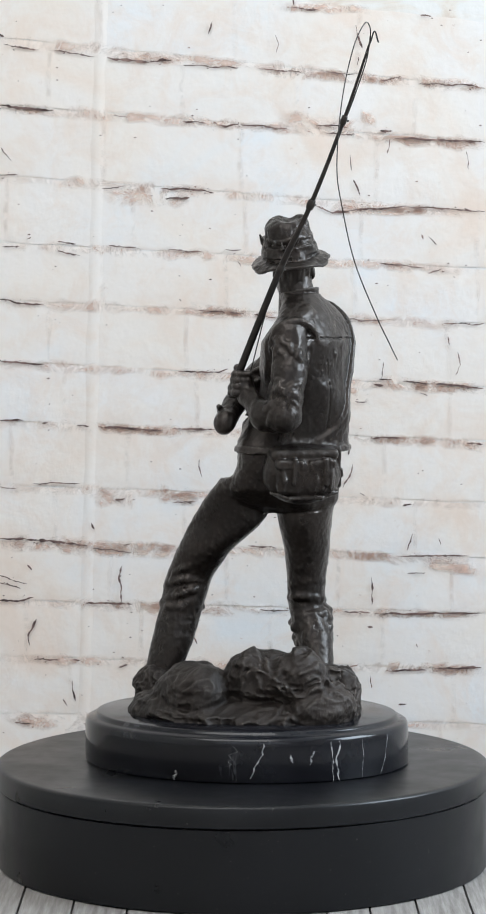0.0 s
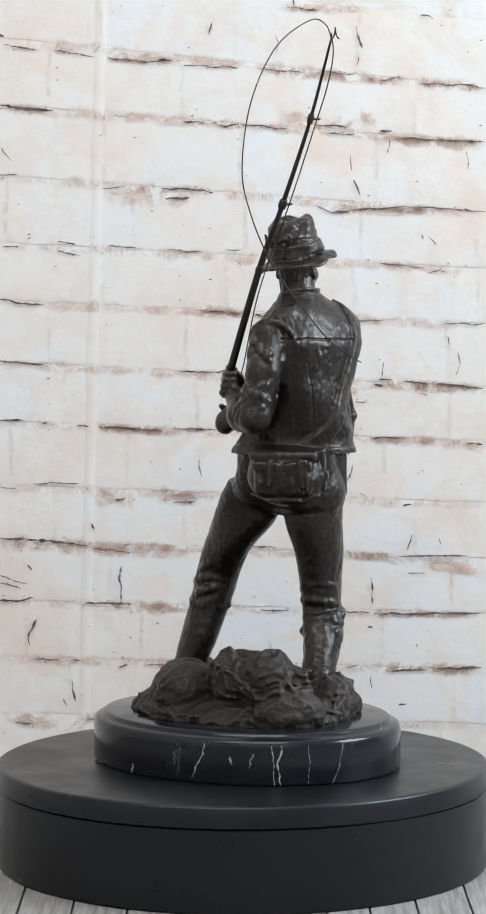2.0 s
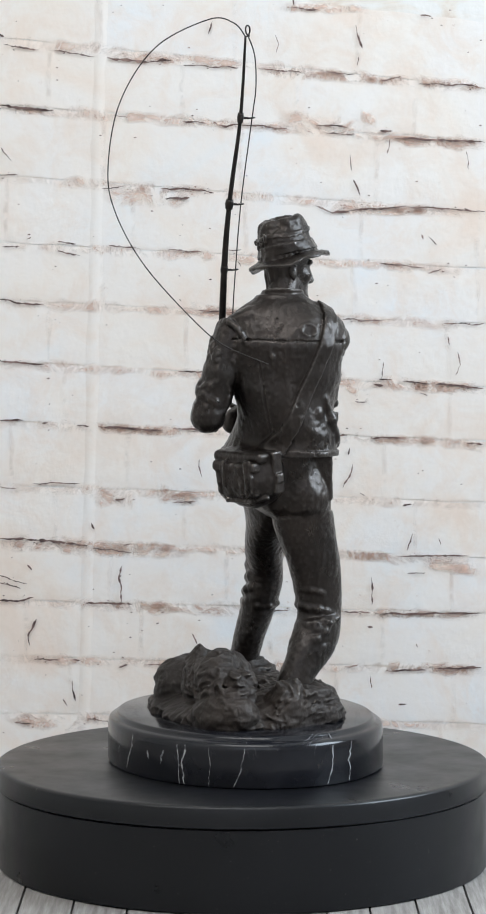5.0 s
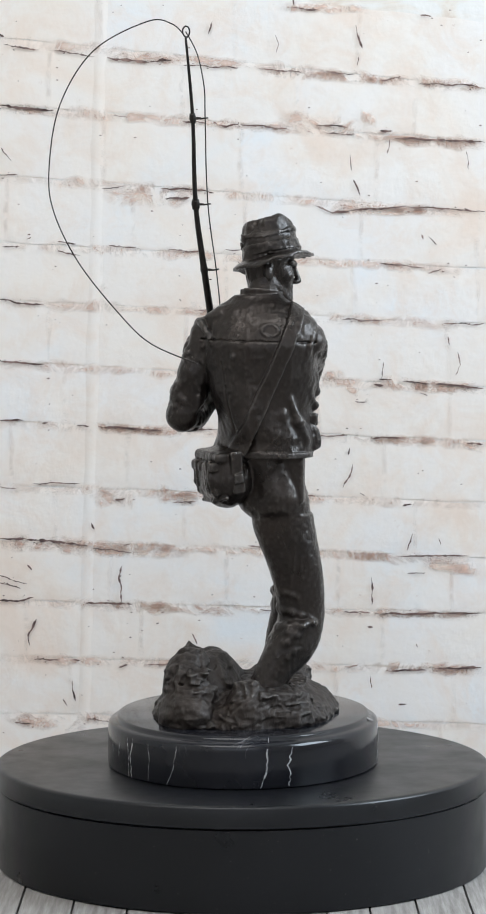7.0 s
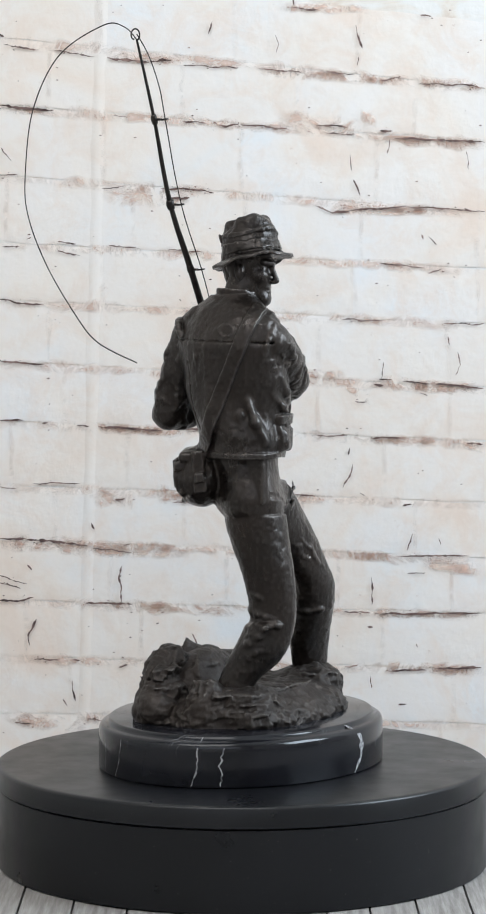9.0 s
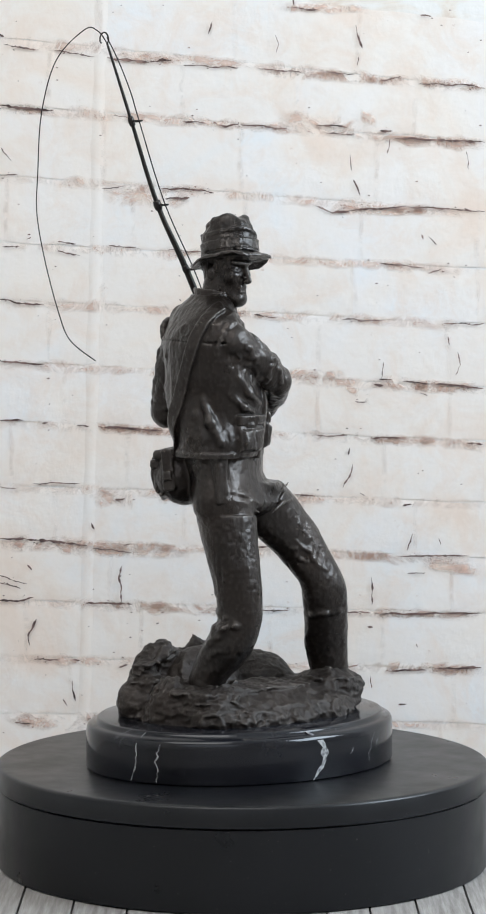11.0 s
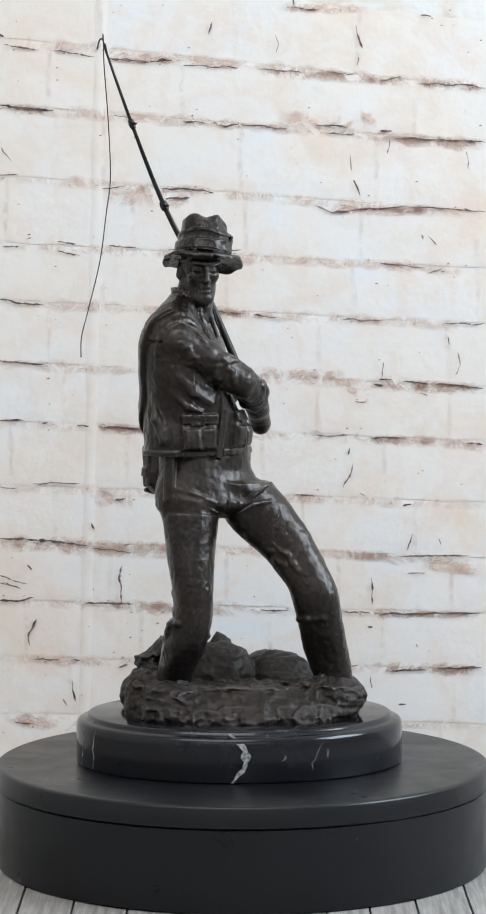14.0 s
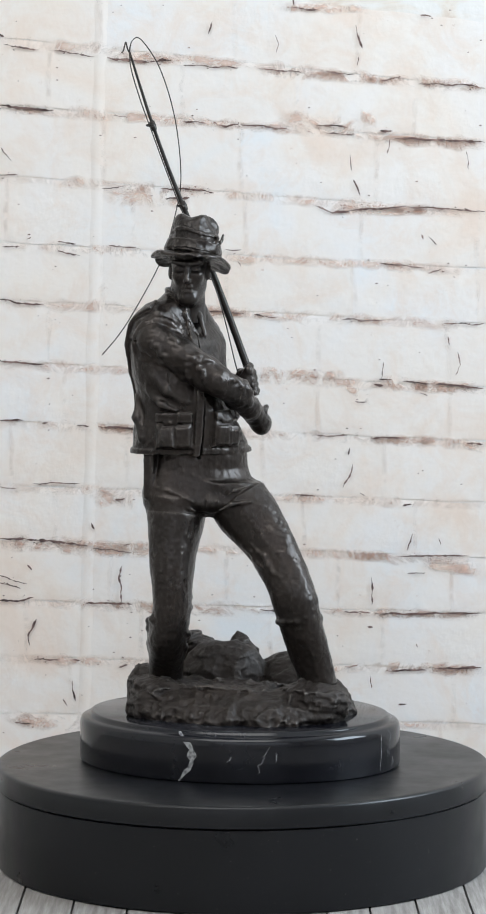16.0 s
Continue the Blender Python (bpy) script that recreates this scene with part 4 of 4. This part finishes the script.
def make_bricks():
    rnd = random.Random(11)
    first = [-30, -120, -10, -150, -40, -130, -60, -175, -95, -8, -160, -60, -100]
    for k in range(len(JOINT_W) - 1):
        a = first[k] - 220
        while a < 1080:
            length = rnd.uniform(190, 235)
            if a + length > -160:
                bm = bmesh.new()
                nx, nz, rows = 14, 6, []
                for j in range(nz + 1):
                    row = []
                    for i in range(nx + 1):
                        s = (0, 0.012, 0.03, *[0.03 + 0.94 * m / (nx - 4) for m in range(1, nx - 4)], 0.97, 0.988, 1)[i]
                        t = (0, 0.03, 0.30, 0.5, 0.70, 0.97, 1)[j]
                        aa = a + length * s
                        top, low = joint(k, aa) + 0.8, joint(k + 1, aa) - 0.8
                        wob = 3.2 * noise.noise((aa * 0.02, k * 5.1 + t * 1.3, 0.3))
                        edge = min(i, nx - i, j, nz - j)
                        side = 2.2 * noise.noise((t * 3 + k, aa * 0.01, 7.7)) if i in (0, nx) else 0
                        out = 0.0013 + 0.0003 * noise.noise((aa * 0.03, t * 3 + k * 7, 2.2))
                        row.append(bm.verts.new(on_wall(aa + side, top + (low - top) * t + wob * (1 if j in (0, nz) else 0.4), out if 0 < j < nz else 0.00120)))
                    rows.append(row)
                for p, q in zip(rows, rows[1:]):
                    for i in range(nx):
                        bm.faces.new((p[i], q[i], q[i + 1], p[i + 1]))
                c = on_wall(a + length / 2, joint(k, a) + 50)
                bmesh.ops.translate(bm, verts=bm.verts[:], vec=-c)
                ob = part("brick", bm, BRICK, WALL, smooth=True)
                ob.location = c
                if 5 < a < 830:
                    ENDS.append((a, joint(k, a), joint(k + 1, a)))
            a += length


def ribbon(bm, pts, width, out, rnd, ragged=0.5, step=5.0):
    """A ragged stroke on the wall through points in print units."""
    path = []
    for (x0, y0), (x1, y1) in zip(pts, pts[1:]):
        n = max(2, int(math.hypot(x1 - x0, y1 - y0) / step))
        path += [(x0 + (x1 - x0) * i / n, y0 + (y1 - y0) * i / n) for i in range(n)]
    path.append(pts[-1])
    rows, seed = [], rnd.random() * 50
    for i, (x, y) in enumerate(path):
        q, p = path[min(i + 1, len(path) - 1)], path[max(i - 1, 0)]
        d = Vector((q[0] - p[0], q[1] - p[1])).normalized()
        nrm = Vector((-d.y, d.x))
        end = min(1.0, 0.25 + 5.0 * min(i, len(path) - 1 - i) / len(path))
        w = 0.8 * width * end * max(0.12, 0.75 + ragged * 1.1 * noise.noise((i * 0.55, seed, 0)) + 0.5 * noise.noise((i * 0.17, seed, 3)))
        sway = 2.6 * noise.noise((i * 0.13, seed, 5)) + 1.1 * noise.noise((i * 0.5, seed, 9))
        c = Vector((x, y)) + nrm * sway
        rows.append([bm.verts.new(on_wall(*(c + nrm * (e * max(w, 0.4) / 2)), out)) for e in (-1, 1)])
    for p, q in zip(rows, rows[1:]):
        bm.faces.new((p[0], p[1], q[1], q[0]))
    for f in bm.faces:
        f.normal_update()
        if f.normal.y > 0:
            f.normal_flip()


# printed dark joints and cracks, as thin strips, course by course: width, then the places it runs through
CRACKS = [
    [(3, (500, 22), (548, 26)), (3, (505, -10), (508, 20)), (3, (722, 34), (742, 37)), (3, (362, 66), (368, 44)), (2, (476, 68), (482, 84), (476, 98)), (4, (612, 52), (620, 78), (624, 90))],
    [(5, (0, 66), (14, 72)), (4, (14, 84), (74, 92)), (3, (100, 94), (168, 104)), (6, (190, 106), (250, 112), (300, 110)), (3.5, (320, 118), (414, 123)), (3, (448, 124), (520, 131)),
     (2.5, (560, 130), (610, 135)), (3, (655, 145), (690, 138)), (3.5, (720, 150), (810, 152), (834, 157)), (2.5, (618, 105), (616, 120))],
    [(7, (0, 186), (40, 190), (98, 195)), (2, (200, 203), (225, 206)), (4, (320, 212), (358, 217)), (4.5, (370, 214), (392, 222), (414, 218)), (4, (417, 218), (500, 226)), (4, (545, 220), (600, 222)),
     (3, (560, 232), (612, 236)), (5, (655, 228), (676, 230)), (4.5, (680, 240), (760, 245), (834, 248)), (3, (672, 242), (667, 268))],
    [(3, (8, 258), (24, 280)), (2.5, (0, 304), (36, 302)), (3, (180, 327), (222, 322)), (4.5, (280, 326), (330, 328), (372, 333)), (5, (288, 344), (330, 342)), (4.5, (544, 356), (575, 368), (625, 362), (700, 357)),
     (3.5, (700, 357), (770, 361), (834, 366)), (4.5, (610, 312), (617, 326), (620, 338)), (2, (604, 270), (606, 296)), (2.5, (803, 264), (806, 294))],
    [(4, (10, 424), (38, 425)), (4, (104, 416), (136, 420)), (4.5, (104, 432), (142, 440)), (3, (50, 411), (58, 407)), (3, (190, 421), (246, 429)), (3, (294, 430), (352, 434)), (2.5, (390, 429), (418, 431)),
     (3, (655, 453), (732, 461)), (2.5, (738, 470), (760, 464)), (4, (412, 450), (418, 458)), (3.5, (728, 404), (730, 412)), (3, (738, 408), (752, 422))],
    [(4.5, (0, 513), (30, 520), (80, 524)), (3.5, (338, 533), (372, 535), (418, 540)), (3, (590, 548), (660, 551)), (3.5, (765, 555), (834, 557)), (2.5, (440, 540), (480, 546)), (3, (312, 514), (314, 518))],
    [(5, (0, 618), (40, 624), (80, 625)), (4.5, (310, 637), (380, 639), (396, 634)), (4.5, (655, 650), (676, 652)), (5, (645, 660), (662, 662)), (5, (752, 659), (800, 662), (834, 666)), (4, (696, 654), (740, 658)),
     (3, (662, 622), (660, 648)), (2.5, (790, 604), (794, 626), (786, 644)), (3, (772, 578), (775, 592)), (3, (724, 674), (738, 678)), (3, (614, 688), (634, 690))],
    [(5, (0, 722), (44, 721)), (3.5, (76, 726), (86, 726)), (4, (136, 729), (156, 731)), (6, (172, 731), (240, 736), (284, 739)), (4, (300, 735), (378, 738)), (3, (545, 746), (600, 748)), (4, (640, 750), (700, 753)),
     (4.5, (806, 760), (834, 762)), (3, (346, 788), (345, 800), (350, 818)), (3, (604, 768), (602, 780)), (4, (610, 796), (606, 812), (594, 836))],
    [(3, (60, 829), (140, 829)), (2.5, (0, 834), (30, 838)), (3.5, (200, 857), (218, 855)), (3, (300, 862), (340, 860)), (4, (510, 848), (545, 851)), (4, (622, 846), (630, 851)), (3.5, (696, 868), (712, 866)), (6, (160, 897), (165, 908))],
    [(5.5, (0, 922), (60, 926), (152, 937)), (3, (160, 940), (230, 948)), (4, (215, 936), (228, 930)), (3.5, (690, 954), (810, 953)), (3, (430, 936), (480, 940)), (3, (705, 984), (735, 983)), (3, (704, 944), (712, 916)), (4, (758, 924), (762, 934)),
     (4, (212, 970), (207, 992), (210, 1004), (211, 1034)), (4, (642, 990), (644, 1038)), (4, (50, 968), (58, 978))],
    [(5, (0, 1030), (40, 1031), (60, 1025)), (3, (0, 988), (48, 1003)), (3, (0, 998), (38, 1010)), (5, (146, 1035), (230, 1036)), (4, (596, 1050), (640, 1051)), (5, (648, 1052), (700, 1054), (834, 1052)), (4, (52, 1108), (50, 1090), (64, 1062)),
     (3, (332, 1088), (342, 1106)), (6, (636, 1076), (646, 1077)), (3, (450, 1047), (500, 1050)), (3, (720, 1105), (722, 1112))],
    [(3.5, (60, 1133), (104, 1133)), (5, (126, 1133), (140, 1132)), (4, (206, 1146), (222, 1142)), (3, (250, 1142), (330, 1140)), (3.5, (596, 1146), (620, 1142)), (4, (668, 1152), (740, 1151)), (4.5, (748, 1150), (834, 1147)), (3, (642, 1162), (643, 1182))],
    [(3, (24, 1242), (60, 1246)), (3, (690, 1211), (704, 1209)), (3, (110, 1200), (118, 1213)), (4, (126, 1170), (130, 1205)), (3, (150, 1236), (190, 1240))],
]
# wide worn patches of terracotta and mortar
PATCHES = [
    [(12, (190, 104), (320, 112)), (12, (440, 128), (700, 146)), (14, (700, 146), (834, 156)), (22, (480, 210), (640, 228)), (16, (620, 204), (650, 212)), (14, (640, 242), (834, 252)), (20, (175, 332), (330, 342)), (10, (560, 362), (760, 366))],
    [(18, (0, 930), (160, 938)), (14, (150, 944), (330, 946)), (10, (180, 735), (300, 741)), (14, (596, 664), (640, 684)), (14, (640, 656), (834, 666)), (12, (760, 758), (834, 766)), (16, (160, 852), (240, 860)), (18, (270, 846), (350, 856)),
     (12, (0, 190), (100, 196)), (14, (200, 1040), (420, 1048)), (8, (640, 1054), (834, 1056))],
    [(12, (620, 1142), (834, 1152)), (16, (10, 1236), (150, 1246)), (12, (590, 950), (720, 962)), (12, (330, 528), (440, 540)), (10, (600, 752), (760, 758)), (10, (470, 20), (640, 26)), (12, (440, 640), (600, 646)), (16, (726, 966), (834, 978))],
]


def smear_strip(pts, width, strength, rnd, upright=False):
    bm = bmesh.new()
    layer = bm.verts.layers.float_color.new("fade")
    path = []
    for (x0, y0), (x1, y1) in zip(pts, pts[1:]):
        n = max(3, int(math.hypot(x1 - x0, y1 - y0) / 8))
        path += [(x0 + (x1 - x0) * i / n, y0 + (y1 - y0) * i / n) for i in range(n)]
    path.append(pts[-1])
    rows, seed = [], rnd.random() * 50
    for i, (x, y) in enumerate(path):
        end = min(1.0, 5 * i / len(path), 5 * (len(path) - 1 - i) / len(path))
        w = width * (0.8 + 0.5 * noise.noise((i * 0.3, seed, 1)))
        shift = 3 * noise.noise((i * 0.2, seed, 4))
        row = []
        for e, f in ((-0.5, 0), (-0.2, 0.8), (0, 1), (0.2, 0.8), (0.5, 0)):
            vert = bm.verts.new(on_wall(x - e * w - shift, y, 0.00205) if upright else on_wall(x, y + e * w + shift, 0.0021))
            vert[layer] = (f * end * strength,) * 3 + (1,)
            row.append(vert)
        rows.append(row)
    for p, q in zip(rows, rows[1:]):
        for i in range(4):
            bm.faces.new((p[i], p[i + 1], q[i + 1], q[i]))
    part("mortar_patch", bm, SMEAR, WALL)


def fleck(bm, a, b, r, out, rnd):
    """A small crumb of mortar with an uneven outline."""
    n, turn = rnd.choice((5, 6, 7)), rnd.random() * 6
    vs = [bm.verts.new(on_wall(a + r * rnd.uniform(0.6, 1.3) * 1.7 * math.cos(turn - 2 * math.pi * i / n), b + r * rnd.uniform(0.5, 1.1) * math.sin(turn - 2 * math.pi * i / n), out)) for i in range(n)]
    f = bm.faces.new(vs)
    f.normal_update()
    if f.normal.y > 0:
        f.normal_flip()


def make_cracks():
    rnd = random.Random(5)
    for group in PATCHES:
        for w, *pts in group:
            smear_strip(pts, w * 2.2, 1.0, rnd)
    for k in range(1, len(JOINT_W) - 1):        # mortar that still shows along each course
        smear_strip([(-40, joint(k, -40) + 4), (417, joint(k, 417) + 4), (880, joint(k, 880) + 4)], 26, 0.62, rnd)
    for a, top, low in ENDS:
        smear_strip([(a, top - 4), (a + rnd.uniform(-3, 3), low + 4)], 14, 0.22, rnd, True)
    for group in CRACKS:
        bm = bmesh.new()
        for w, *pts in group:
            ribbon(bm, pts, w, 0.0030, rnd, 0.75, 3.0)
            (a0, b0), (a1, b1) = pts[0], pts[-1]
            for k in range(int(abs(a1 - a0) / 18)):
                s = rnd.random()
                fleck(bm, a0 + (a1 - a0) * s + rnd.gauss(0, 4), b0 + (b1 - b0) * s + rnd.gauss(0, 3), rnd.uniform(0.4, 1.3), 0.0028, rnd)
        tagged(part("printed_joint", bm, JOINT, WALL), kind="stuff")
    bm = bmesh.new()
    for k in range(150):
        fleck(bm, rnd.uniform(-20, 860), rnd.uniform(-20, 1290), rnd.uniform(0.4, 1.5), 0.0026, rnd)
    tagged(part("chip", bm, JOINT, WALL), kind="stuff")


def make_fold():
    """The upright fold in the backdrop."""
    bm = bmesh.new()
    rows, n = [], 40
    for k in range(n + 1):
        b = -70 + 1420 * k / n
        a = 184 - 40 * k / n + 2 * noise.noise((k * 0.3, 1, 1))
        rows.append([bm.verts.new(on_wall(a + da, b, out)) for da, out in ((-16, 0.0010), (-8, 0.0016), (-3, 0.0018), (4, 0.0016), (14, 0.0010))])
    for p, q in zip(rows, rows[1:]):
        for i in range(4):
            bm.faces.new((p[i], q[i], q[i + 1], p[i + 1]))
    part("backdrop_fold", bm, BRICK, WALL, smooth=True)


def make_planks():
    rnd = random.Random(8)
    x, k = -0.62, 0
    while x < 0.62:
        w = rnd.uniform(0.030, 0.038)
        bm = bmesh.new()
        vs = box(bm, (0.0008, -1.1, -0.006), (w - 0.0008, WALL_Y - 0.001, 0.0))
        for v in vs:
            if v.co.z > -0.001:
                v.co.z += rnd.uniform(-0.0006, 0.0)
        ob = part("floor_plank", bm, PLANK, FLOOR)
        ob.location.x = x
        x += w


make_bricks()
make_cracks()
make_fold()
make_planks()


# ---------------------------------------------------------------- what turns
def turned(t):
    """Degrees that the table has turned, clockwise from above; it slows a little."""
    s = (t - 8) / 8
    return 11.6315 * t - 1.564 * (s * s - 1) - 0.2176 * (s ** 3 - s) - 0.4631 * (s ** 4 - s * s)


def motions():
    for thing, x, y, z, turn in ((STATUE, 0, 0, STATUE_Z, 0), (PLINTH, *PLINTH_POSE, LID_Z, OVAL_TURN), (LID, 0, 0, LID_Z - SEAM, 0)):
        rows = []
        for k in range(17):
            a = -turned(k)
            c, s = math.cos(radians(a)), math.sin(radians(a))
            rows.append((float(k), pose((0 if thing is LID else AXIS_X) + x * c - y * s, x * s + y * c, z, 0, 0, a + turn)))
        walk(thing, rows)


motions()
